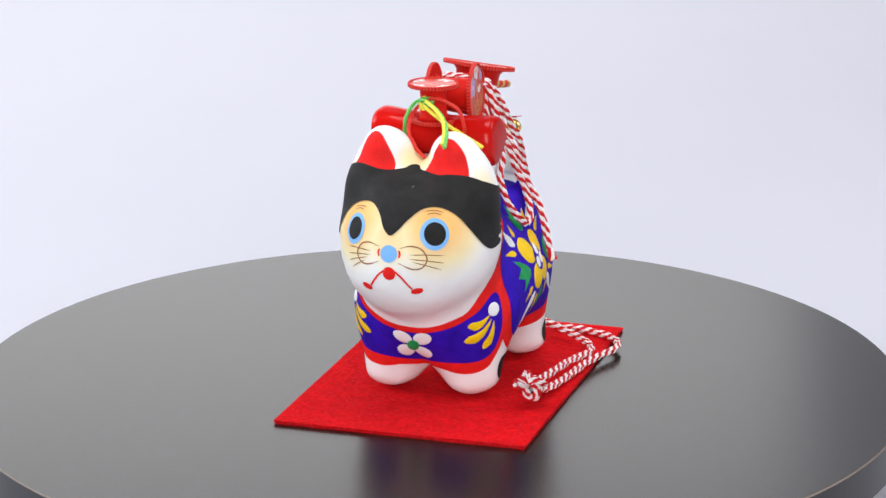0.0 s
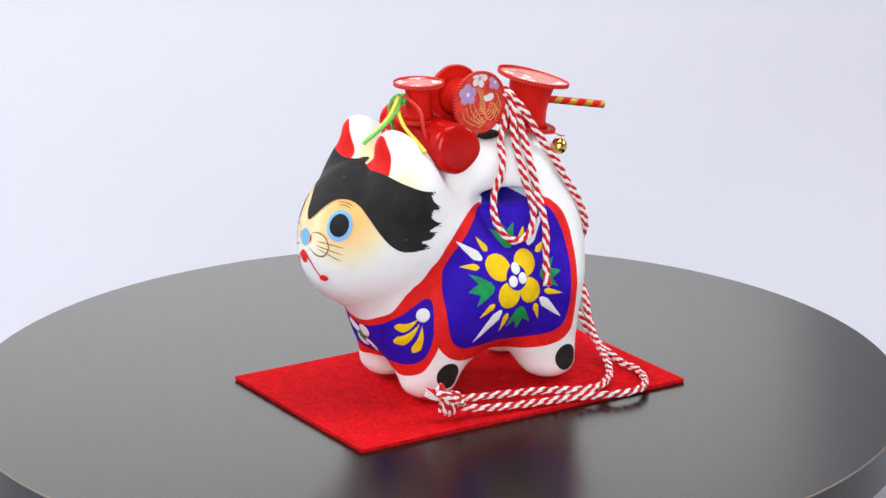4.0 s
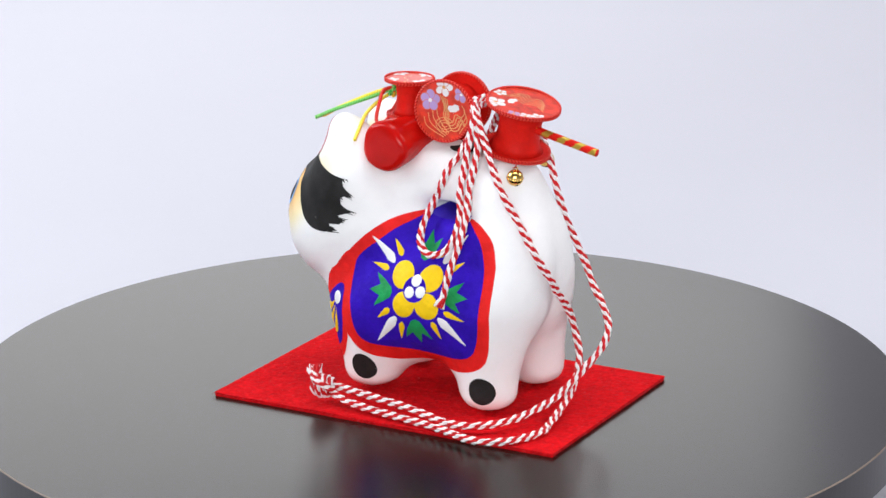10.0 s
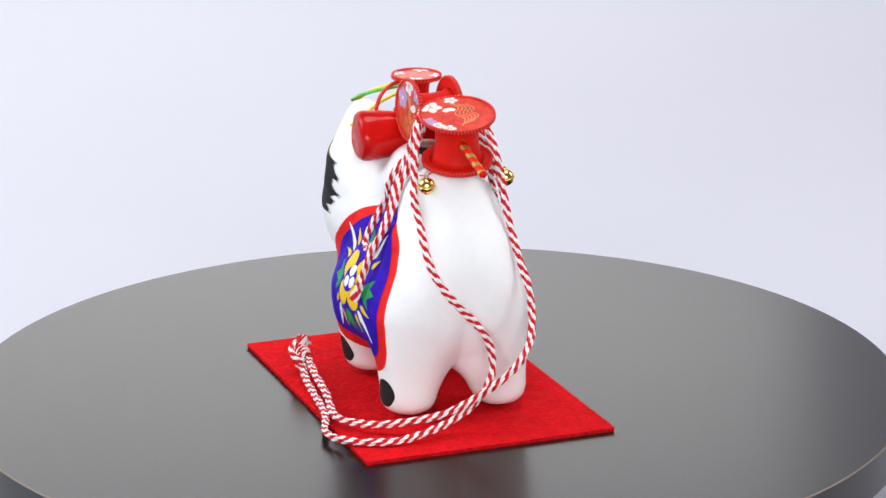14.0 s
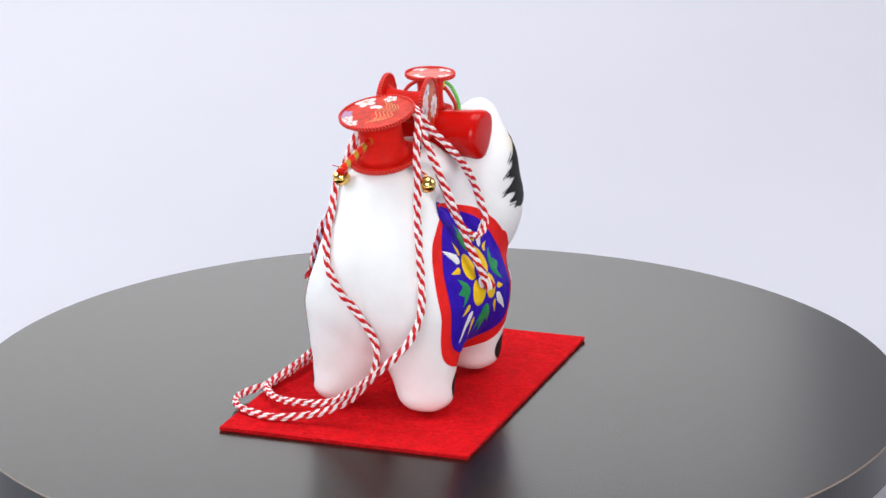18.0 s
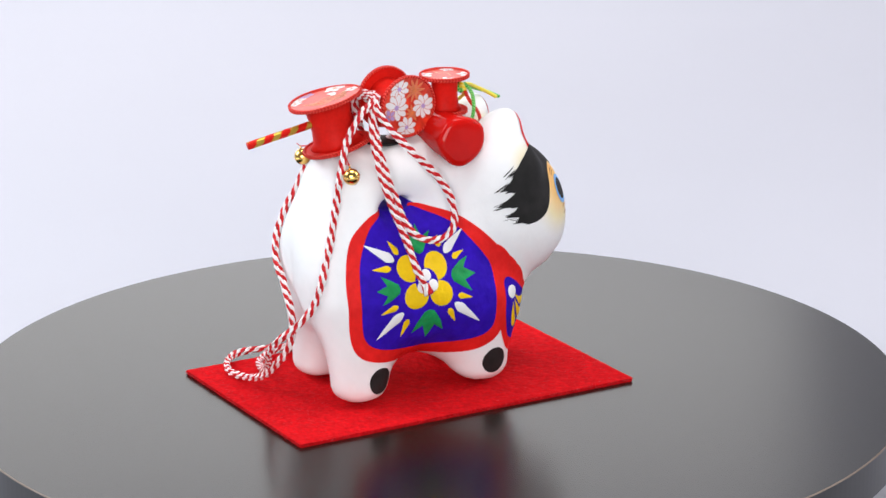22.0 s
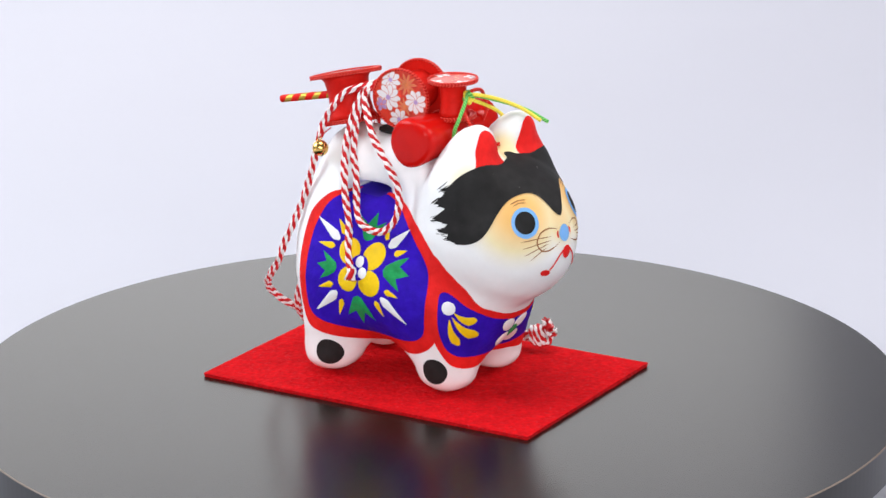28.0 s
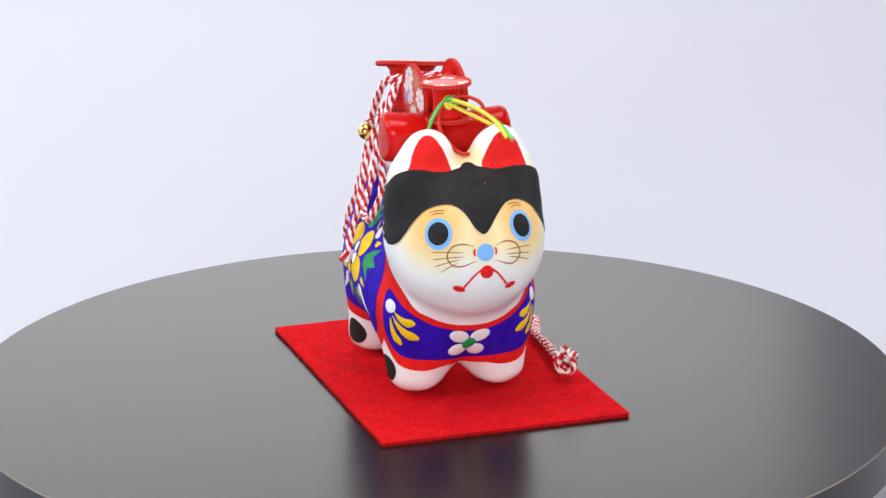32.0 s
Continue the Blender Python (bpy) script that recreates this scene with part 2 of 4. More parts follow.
# ---- studio ----
def studio():
    # seamless paper: flat under the turntable, sweeping up behind it
    prof = [(-1.0, -0.055), (0.75, -0.055)]
    for i in range(1, 13):
        a = math.pi / 2 * i / 12
        prof.append((0.75 + 0.55 * math.sin(a), -0.055 + 0.55 * (1 - math.cos(a))))
    prof.append((1.30, 1.9))
    verts, faces = [], []
    for y, z in prof:
        for x in (-1.9, 1.9):
            verts.append((x, y, z))
    k = len(prof)
    for y, z in reversed(prof):
        for x in (-1.9, 1.9):
            verts.append((x, y + (0.002 if z > 0.2 else 0), z - 0.002))
    for i in range(k - 1):
        faces.append((2 * i, 2 * i + 1, 2 * i + 3, 2 * i + 2))
        j = k + i
        faces.append((2 * j, 2 * j + 1, 2 * j + 3, 2 * j + 2))
    me = mesh_of("backdrop", verts, faces, PAPER)
    tagged(new("backdrop", me), "seamless white paper sweeping up behind the turntable", "backdrop", kind="structure")

    def slab(name, lo, hi, label, mat):
        v = [(x, y, z) for x in (lo[0], hi[0]) for y in (lo[1], hi[1]) for z in (lo[2], hi[2])]
        f = [(0, 1, 3, 2), (4, 6, 7, 5), (0, 4, 5, 1), (2, 3, 7, 6), (0, 2, 6, 4), (1, 5, 7, 3)]
        return tagged(new(name, mesh_of(name, v, f, mat, smooth=False)), label, name.split("_")[0], kind="structure")
    slab("floor", (-2.3, -2.6, -0.16), (2.3, 1.7, -0.058), "plain pale studio floor", WALL)
    slab("ceiling", (-2.3, -2.6, 2.0), (2.3, 1.7, 2.1), "plain pale grey studio ceiling", WALL)
    slab("wall_back", (-2.3, 1.6, -0.058), (2.3, 1.7, 2.0), "plain pale grey wall behind the backdrop", WALL)
    slab("wall_front", (-2.3, -2.6, -0.058), (2.3, -2.5, 2.0), "plain pale grey wall behind the camera", WALL)
    slab("wall_left", (-2.3, -2.5, -0.058), (-2.2, 1.6, 2.0), "plain pale grey side wall", WALL)
    slab("wall_right", (2.2, -2.5, -0.058), (2.3, 1.6, 2.0), "plain pale grey side wall", WALL)


studio()

R_DISC = 227.2
turntable = root("turntable", "black round display turntable on white backdrop paper", "turntable")
part("base", lathe("base", [(150, -55), (152, -53), (152, -30), (148, -19.5)], EDGE, 64), turntable)
platter = part("platter", lathe("platter", [(R_DISC - 2.5, -20), (R_DISC, -18.5), (R_DISC, 0.05), (R_DISC - 0.55, 0.6)], [EDGE, LIP, PLATTER], 320, slots=[0, 0, 1, 2], smooth=False),
               turntable, "dark satin laminate disc with a brown arris coloured as catching light")


def felt_mat():
    w, d, h = 60.3, 90.0, 2.5
    verts, faces = [], []
    nx, ny = 24, 36
    for k, (z, grow) in enumerate(((0.65, 0.0), (1.9, 0.25), (h, -0.35))):
        for i in range(nx + 1):
            for j in range(ny + 1):
                x, y = -w + 2 * w * i / nx, -d + 2 * d * j / ny
                edge = i in (0, nx) or j in (0, ny)
                n = noise.noise((x * 0.09, y * 0.09, z)) * (0.35 if edge else 0.12)
                g = grow + n if edge else 0
                verts.append(((x + math.copysign(g, x)) * MM, (y + math.copysign(g, y)) * MM, (z + (n * 0.4 if k == 2 else 0)) * MM))
    m = (nx + 1) * (ny + 1)
    at = lambda k, i, j: k * m + i * (ny + 1) + j
    for i in range(nx):
        for j in range(ny):
            faces.append((at(2, i, j), at(2, i + 1, j), at(2, i + 1, j + 1), at(2, i, j + 1)))
            faces.append((at(0, i, j), at(0, i, j + 1), at(0, i + 1, j + 1), at(0, i + 1, j)))
    for k in (0, 1):
        for i in range(nx):
            faces.append((at(k, i, 0), at(k, i + 1, 0), at(k + 1, i + 1, 0), at(k + 1, i, 0)))
            faces.append((at(k, i + 1, ny), at(k, i, ny), at(k + 1, i, ny), at(k + 1, i + 1, ny)))
        for j in range(ny):
            faces.append((at(k, 0, j + 1), at(k, 0, j), at(k + 1, 0, j), at(k + 1, 0, j + 1)))
            faces.append((at(k, nx, j), at(k, nx, j + 1), at(k + 1, nx, j + 1), at(k + 1, nx, j)))
    return tagged(new("felt_mat", mesh_of("felt_mat", verts, faces, FELT, smooth=False)),
                  "red rectangular felt mat lying on the black turntable", "mat")


mat_ob = felt_mat()


def felt_fuzz():
    """Short curled hairs standing out of the felt, thickest along its edges."""
    rng = random.Random(3)
    verts, faces = [], []
    for k in range(2600):
        if k < 1500:
            side, u = rng.randrange(4), rng.uniform(-1, 1)
            x, y = ((60.3 * u, -90.0), (60.3 * u, 90.0), (-60.3, 90.0 * u), (60.3, 90.0 * u))[side]
            out = ((0, -1), (0, 1), (-1, 0), (1, 0))[side]
            z = rng.uniform(1.0, 2.4)
            a = math.atan2(out[1], out[0]) + rng.uniform(-1.2, 1.2)
            long = rng.uniform(0.6, 1.7)
        else:
            x, y, z = rng.uniform(-59, 59), rng.uniform(-89, 89), 2.45
            a, long = rng.uniform(0, 2 * math.pi), rng.uniform(1.2, 3.4)
        b, rise = a + rng.uniform(-1.2, 1.2), rng.uniform(0.0, 0.5)
        line = np.array([(x, y, z), (x + math.cos(a) * long / 2, y + math.sin(a) * long / 2, z + rise), (x + (math.cos(a) + math.cos(b)) * long / 2, y + (math.sin(a) + math.sin(b)) * long / 2, z + rise * 0.6)])
        strand_tube(line, rng.uniform(0.05, 0.09), 3, verts, faces)
    return part("felt_fuzz", mesh_of("felt_fuzz", verts, faces, FIBRE), mat_ob, "fine loose red felt fibres")


tagged(felt_fuzz(), "fine loose red felt fibres", kind="stuff")


# ---- the papier-mache dog; its left is +x, it faces -y, millimetres ----
def ell(p, c, r):
    q = p - np.array(c, float)
    r = np.array(r, float)
    k0 = np.sqrt(((q / r) ** 2).sum(-1))
    k1 = np.sqrt(((q / r ** 2) ** 2).sum(-1)) + 1e-9
    return k0 * (k0 - 1) / k1


def cone(p, a, b, ra, rb):
    a, b = np.array(a, float), np.array(b, float)
    h = np.clip(((p - a) @ (b - a)) / ((b - a) @ (b - a)), 0, 1)
    return np.sqrt(((p - a - h[..., None] * (b - a)) ** 2).sum(-1)) - (ra + (rb - ra) * h)


def join(a, b, k):
    h = np.clip(k - np.abs(a - b), 0, None) / k
    return np.minimum(a, b) - h * h * k * 0.25


def carve(a, b, k):
    return -join(-a, b, k)


def dog_field(p):
    m, n = p.copy(), p.copy()
    m[..., 0] = np.abs(m[..., 0] - 1.1)
    n[..., 0] = np.abs(n[..., 0] - 1.0)
    body = ell(m, (0, 13.8, 51.8), (41.7, 45.4, 33.5))
    rump = p - np.array((-0.5, 0.0, 0.0))
    body = join(body, ell(rump, (0, 39.2, 77.1), (28.8, 30.6, 39.5)), 15)
    body = join(body, ell(m, (0, -13.1, 43.6), (33.6, 31.7, 22.0)), 16)
    body = join(body, cone(m, (20.4, -18.6, 13.0), (14.2, -16.1, 46), 12.8, 15.9), 22)
    hip = p.copy()
    hip[..., 0] = np.abs(hip[..., 0] - 0.1)
    body = join(body, cone(hip, (21.7, 46.6, 13.0), (20.2, 48.6, 50), 13.4, 13.6), 22)
    body = join(body, ell(hip, (10.0, 46.0, 66.0), (19.0, 23.5, 30.0)), 10)
    body = carve(body, ell(p, (0.4, 46, 0.0), (9.6, 33, 15.5)), 5)
    body = join(body, ell(m, (0, 1.0, 76.0), (29.8, 22.0, 19.0)), 8)
    t = m.copy()
    t[..., 0] *= 0.85
    tail = join(cone(t, (0, 43.5, 104.9), (0, 10, 107), 16.5, 15), cone(t, (0, 10, 107), (0, -8, 96), 15, 18), 8)
    reach = 10.4 + 0.1 * np.clip(m[..., 0] * np.sign(p[..., 0]), -22, 22)
    hole = np.sqrt(((m[..., 1] - 25.5) / reach) ** 2 + ((m[..., 2] + 0.006 * m[..., 0] ** 2 - 97.6) / 3.4) ** 2) - 1
    body = carve(join(body, tail, 7), hole * 3.4, 3)
    body = carve(body, ell(m, (36.5, 27.5, 96.5), (16.0, 10.0, 7.5)), 6)
    head = join(ell(n, (0, -31.8, 86.3), (37.3, 36.9, 32.3)), ell(n, (0, -35.4, 74.1), (33.3, 36.2, 28.9)), 10)
    lean = n.copy()
    lean[..., 1] += 0.35 * (n[..., 2] - 116)
    head = join(head, ell(lean, (17.2, -27.8, 108), (15.0, 14.6, 26.6)), 6)
    head = join(head, ell(n, (22.0, -31.0, 103.0), (14.0, 18.0, 19.5)), 6)
    d = join(body, head, 11)
    return carve(d, p[..., 2] - 2.5, 9)



def surface_net(field, lo, hi, h):
    """Polygons of the field's zero surface on an even grid, drawn tight onto it."""
    ax = [np.arange(a, b + h, h) for a, b in zip(lo, hi)]
    grid = np.stack(np.meshgrid(*ax, indexing="ij"), -1)
    v = field(grid)
    n = np.array(v.shape)
    s = v < 0
    acc = np.zeros((*(n - 1), 3))
    cnt = np.zeros(n - 1)
    base = np.stack(np.meshgrid(*[np.arange(k - 1) for k in n], indexing="ij"), -1).astype(float)
    corners = [(i, j, k) for i in (0, 1) for j in (0, 1) for k in (0, 1)]
    cut = lambda a, c: a[c[0]:n[0] - 1 + c[0], c[1]:n[1] - 1 + c[1], c[2]:n[2] - 1 + c[2]]
    for c in corners:
        for axis in range(3):
            if c[axis]:
                continue
            e = list(c)
            e[axis] = 1
            va, vb = cut(v, c), cut(v, e)
            hit = (va < 0) != (vb < 0)
            f = np.where(hit, va / np.where(hit, va - vb, 1), 0)
            q = np.broadcast_to(np.array(c, float), acc.shape).copy()
            q[..., axis] = f
            acc += np.where(hit[..., None], q, 0)
            cnt += hit
    used = cnt > 0
    index = np.full(used.shape, -1)
    index[used] = np.arange(used.sum())
    pts = (base[used] + acc[used] / cnt[used][:, None]) * h + np.array(lo, float)
    faces = []
    for axis in range(3):
        b, c = (axis + 1) % 3, (axis + 2) % 3
        sl0 = [slice(None)] * 3
        sl1 = [slice(None)] * 3
        sl0[axis], sl1[axis] = slice(0, -1), slice(1, None)
        a0, a1 = s[tuple(sl0)], s[tuple(sl1)]
        for flip, hits in ((False, a0 & ~a1), (True, ~a0 & a1)):
            w = np.argwhere(hits)
            w = w[(w[:, b] > 0) & (w[:, c] > 0) & (w[:, b] < n[b] - 1) & (w[:, c] < n[c] - 1)]
            ring = []
            for db, dc in ((-1, -1), (0, -1), (0, 0), (-1, 0)):
                o = w.copy()
                o[:, b] += db
                o[:, c] += dc
                ring.append(index[o[:, 0], o[:, 1], o[:, 2]])
            ring = np.stack(ring[::-1] if flip else ring, 1)
            faces.append(ring)
    for _ in range(3):
        f0 = field(pts)
        g = np.stack([(field(pts + np.eye(3)[k] * 0.2) - f0) / 0.2 for k in range(3)], -1)
        pts = pts - np.clip(f0, -h, h)[:, None] * g / ((g ** 2).sum(-1)[:, None] + 1e-6)
    return pts, np.concatenate(faces)


def uneven(p):
    return np.array([noise.noise(Vector(q) * 0.05) * 0.55 + noise.noise(Vector(q) * 0.13) * 0.30 for q in p])


# an inu hariko: a folk-craft dog figurine, built in parts
dog = root("dog_figurine", "white papier-mache inu hariko dog figurine with painted blanket and red hand drums", "toy dog")
pts, quads = surface_net(dog_field, (-52, -84, -4), (52, 84, 144), 1.6)
base = dog_field(pts)
out = np.stack([(dog_field(pts + np.eye(3)[k] * 0.3) - base) / 0.3 for k in range(3)], -1)
pts += out / (np.linalg.norm(out, axis=1)[:, None] + 1e-9) * uneven(pts)[:, None]
pts[:, 2] = np.maximum(pts[:, 2], 2.5)
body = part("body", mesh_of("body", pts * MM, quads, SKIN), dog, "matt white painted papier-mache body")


# ---- paint on the papier-mache ----
from mathutils.bvhtree import BVHTree
from mathutils.geometry import delaunay_2d_cdt

skin = BVHTree.FromPolygons([Vector(p) for p in pts], [tuple(int(i) for i in q) for q in quads])
HEAD_AT = np.array([1.0, -30.0, 84.0])
AXIS_AT = np.array([1.0, 12.0])


def gradient(p):
    f0 = dog_field(p)
    g = np.stack([(dog_field(p + np.eye(3)[k] * 0.3) - f0) / 0.3 for k in range(3)], -1)
    return g / (np.linalg.norm(g, axis=-1)[..., None] + 1e-9)


def onto(kind, u, v):
    """The ray that lays a flat pattern on the dog: round the head, round the chest, from a side or from the front."""
    if kind == "head":
        r = math.hypot(u, v) + 1e-9
        a = 2 * math.atan(r / 80)
        way = np.array([math.sin(a) * u / r, -math.cos(a), math.sin(a) * v / r])
        return HEAD_AT + way * 95, -way
    if kind == "chest":
        a = radians(u)
        way = np.array([math.sin(a), -math.cos(a), 0.0])
        return np.array([*AXIS_AT, v]) + way * 120, -way
    if kind == "left":
        return np.array([100.0, u, v]), np.array([-1.0, 0, 0])
    if kind == "right":
        return np.array([-100.0, u, v]), np.array([1.0, 0, 0])
    return np.array([u, -120.0, v]), np.array([0, 1.0, 0])


def inside(q, poly):
    x, y = q[:, 0], q[:, 1]
    ok = np.zeros(len(q), bool)
    j = len(poly) - 1
    for i in range(len(poly)):
        a, b = poly[i], poly[j]
        c = ((a[1] > y) != (b[1] > y)) & (x < (b[0] - a[0]) * (y - a[1]) / (b[1] - a[1] + 1e-12) + a[0])
        ok ^= c
        j = i
    return ok


def paint(name, kind, outline, mat, lift, parent, label="", grid=2.0, dome=0.0):
    """A coat of paint with a given outline, laid onto the dog's skin; dome: how far its middle stands above its edge."""
    line = np.array(outline, float)
    lo, hi = line.min(0), line.max(0)
    gx, gy = np.meshgrid(np.arange(lo[0] + grid / 2, hi[0], grid), np.arange(lo[1] + grid / 2, hi[1], grid))
    g = np.stack([gx.ravel(), gy.ravel()], 1) + 0.013
    if len(g):
        g = g[inside(g, line)]
    if len(g):
        gap = np.sqrt(((g[:, None] - line[None]) ** 2).sum(2)).min(1)
        g = g[gap > grid * 0.35]
    every = np.concatenate([line, g]) if len(g) else line
    n = len(line)
    got = delaunay_2d_cdt([Vector(p) for p in every], [(i, (i + 1) % n) for i in range(n)], [], 1, 1e-5)
    flat, tris = got[0], got[2]
    at = []
    for p in flat:
        o, w = onto(kind, p[0], p[1])
        hit, _, _, _ = skin.ray_cast(Vector(o), Vector(w), 220)
        if hit is None:
            hit = skin.find_nearest(Vector(o + w * np.linalg.norm(o) * 0.7))[0]
        at.append(hit)
    at = np.array([tuple(p) for p in at])
    far = np.sqrt(((np.array([tuple(p) for p in flat])[:, None] - line[None]) ** 2).sum(2)).min(1) if dome else np.zeros(len(at))
    out = at + gradient(at) * (lift + dome * (1 - (1 - np.clip(far / 1.8, 0, 1)) ** 2))[:, None]
    faces = []
    way = np.array([onto(kind, *p)[1] for p in flat])
    for f in tris:
        a, b, c = (out[i] for i in f)
        faces.append(tuple(f) if np.dot(np.cross(b - a, c - a), way[f[0]]) < 0 else tuple(reversed(f)))
    return part(name, mesh_of(name, out * MM, faces, mat), parent, label)


def loop(points, step=0.8):
    return spline(points, step, closed=True)


def oval(u, v, ru, rv, turn=0.0, n=28):
    a = np.linspace(0, 2 * math.pi, n, endpoint=False)
    c, s = math.cos(turn), math.sin(turn)
    x, y = ru * np.cos(a), rv * np.sin(a)
    return np.stack([u + c * x - s * y, v + s * x + c * y], 1)


def drop(a, b, width, bend=0.0):
    """A brush dab: blunt at a, pointed at b."""
    a, b = np.array(a, float), np.array(b, float)
    d = b - a
    n = np.array([-d[1], d[0]]) / np.linalg.norm(d)
    t = np.concatenate([0.22 * (1 - np.cos(np.linspace(0, math.pi / 2, 9))), np.linspace(0.22, 1, 12)[1:]])
    w = width / 2 * np.sqrt(np.clip(t / 0.22, 0, 1) * np.clip(2 - t / 0.22, 0, 2).clip(0, 1) * (t < 0.22) + (t >= 0.22)) * np.where(t < 0.22, 1, (1 - (t - 0.22) / 0.78) ** 0.8)
    mid = a + d * t[:, None] + n * (bend * np.sin(math.pi * t))[:, None]
    up, dn = mid + n * w[:, None], mid - n * w[:, None]
    return np.concatenate([up[1:], dn[1:-1][::-1]])


def stroke(points, width, step=0.7, taper=True):
    """A thin brush line."""
    mid = spline(points, step)
    t = np.gradient(mid, axis=0)
    t /= np.linalg.norm(t, axis=1)[:, None] + 1e-9
    n = np.stack([-t[:, 1], t[:, 0]], 1)
    s = np.linspace(0, 1, len(mid))
    w = width / 2 * (np.clip(np.minimum(s, 1 - s) * 6, 0.35, 1) if taper else np.ones(len(mid)))
    return np.concatenate([mid + n * w[:, None], (mid - n * w[:, None])[::-1]])


def leaf(base, way, size):
    """A three-pointed painted leaf."""
    way = np.array(way, float) / np.linalg.norm(way)
    n = np.array([-way[1], way[0]])
    shape = [(0, 0), (0.9, 2.2), (3.2, 3.6), (5.6, 5.0), (9.8, 7.0), (6.9, 2.3), (12.6, 0.2), (7.0, -2.5), (10.0, -6.8), (5.4, -5.0), (3.0, -3.5), (0.8, -2.0)]
    return np.array([np.array(base) + (way * a + n * b) * size for a, b in shape])


def fine(poly, step=0.8):
    """The same straight-sided outline in even short steps."""
    p = np.array(poly, float)
    out = []
    for a, b in zip(p, np.roll(p, -1, 0)):
        k = max(1, int(np.linalg.norm(b - a) / step))
        out += [a + (b - a) * i / k for i in range(k)]
    return np.array(out)


CREASE = [(-35.5, 59.2), (-29.5, 65.3), (-21.5, 73.8)]
SIDE_RED = [(-33.5, 61.2), (-29.5, 65.3), (-21.5, 73.8), (-13.8, 81.8), (-6, 88), (0, 91.2), (7, 93.2), (12.2, 93.6), (14.5, 90.0), (25, 88.5), (36, 90.0), (38.5, 94.6), (42.5, 94.2), (46.9, 91.4),
            (51.8, 85.9), (54.6, 77.2), (55.3, 68), (55.1, 56.7), (54.8, 45.8), (53.8, 35), (51.8, 29), (46.9, 25.3), (40, 23.4), (33, 22.2), (26.4, 21.7),
            (19.3, 22.2), (10.8, 22.3), (3.8, 21.9), (-3.3, 22.7), (-10.3, 24.1), (-15.8, 26.6), (-19.3, 29.8), (-21.5, 32.5), (-24, 36), (-27, 42), (-31, 52)]
SIDE_BLUE = [(-18.9, 62), (-17.5, 70), (-12.6, 75.6), (-7.7, 79.3), (0, 85.6), (6, 89.2), (11.5, 92.4), (16, 91.6), (25, 91.4), (34, 91.8), (38.8, 93.2), (44.1, 88.6),
             (47, 84), (49.6, 76), (50.7, 66), (50.3, 54.7), (49.6, 43), (48.1, 37), (46, 33.2), (41.3, 30.7), (30.3, 29.4), (19, 29.8), (9.3, 30.3), (-0.5, 30.2),
             (-8.8, 30.8), (-14.4, 34), (-17.1, 40), (-18.5, 49.5), (-19, 57)]
RIGHT_RED = [(-32.8, 62.0), (-23.1, 71.7), (-14, 81.2), (-5.3, 88.0), (0.1, 90.6), (5.7, 92.2), (12, 94.2), (17.0, 94.4), (19, 91.5), (25.5, 90.0), (32.5, 91.2), (33.6, 95.2), (41.4, 94.2), (48.8, 88.8), (53.5, 82.7), (56, 73.4), (57.2, 63.2),
             (57, 53.2), (56.5, 42), (54.6, 33.2), (50.9, 28.2), (44.3, 25.6), (36.1, 24.0), (27.5, 22.4), (18, 21.2), (8, 21.0), (0.7, 21.7), (-8.1, 22.9), (-14.6, 25.2), (-20.7, 29.6), (-24, 36), (-27, 42), (-31, 52)]
RIGHT_BLUE = [(-17.5, 64.2), (-13.9, 70.8), (-7.7, 78.4), (-2.8, 83.8), (2.7, 87.6), (9.8, 90.6), (16.2, 93.4), (20, 92.4), (25.5, 92.0), (31, 92.6), (34.2, 94.0), (38.8, 92.2), (43.6, 87.8), (47.1, 81.3), (49.7, 74.1), (50.9, 66.4),
              (51.3, 57.6), (51.2, 46.9), (50.3, 39.5), (47.7, 35), (41.6, 32), (32.1, 30.1), (21.1, 29.3), (10.4, 29.3), (1.3, 29.3), (-6.5, 29.9), (-13.1, 31.8), (-17.1, 36), (-18.1, 44), (-18.4, 54.7)]
# dabs: blunt end, tip, width, white or yellow; then leaves: base, direction, size; petals; seeds
LEFT_FLOWER = (
    (18.1, 61.8),
    [((-14.6, 9.2), (-28.2, 20.0), 4.6, 1), ((-8.9, -13.9), (-22.4, -29.0), 4.6, 1), ((12.6, -11.5), (26.2, -23.9), 4.6, 1), ((10.8, 12.2), (22.0, 26.8), 4.6, 1),
     ((-11.3, 12.6), (-16.5, 19.9), 3.2, 0), ((-16.9, 6.1), (-27.0, 7.6), 3.0, 0), ((-12.6, -10.6), (-20.2, -16.4), 3.2, 0), ((-5.8, -15.9), (-8.5, -25.4), 3.2, 0),
     ((9.7, -13.8), (13.1, -22.6), 3.2, 0), ((15.3, -8.6), (26.0, -11.7), 3.0, 0), ((14.2, 8.8), (22.2, 14.4), 3.0, 0), ((8.2, 14.4), (11.0, 20.6), 3.2, 0)],
    [((1.2, -13.6), (0.02, -1), 1.0), ((-12.0, -2.9), (-1, -0.05), 1.05), ((0.8, 12.0), (-0.06, 1), 1.0), ((13.8, -1.4), (1, 0.0), 1.0)],
    [(-7.9, 5.2), (6.6, 5.2), (-4.8, -7.4), (6.9, -7.0)],
    [(0.3, 3.7), (-2.2, -1.5), (3.2, -0.9)])
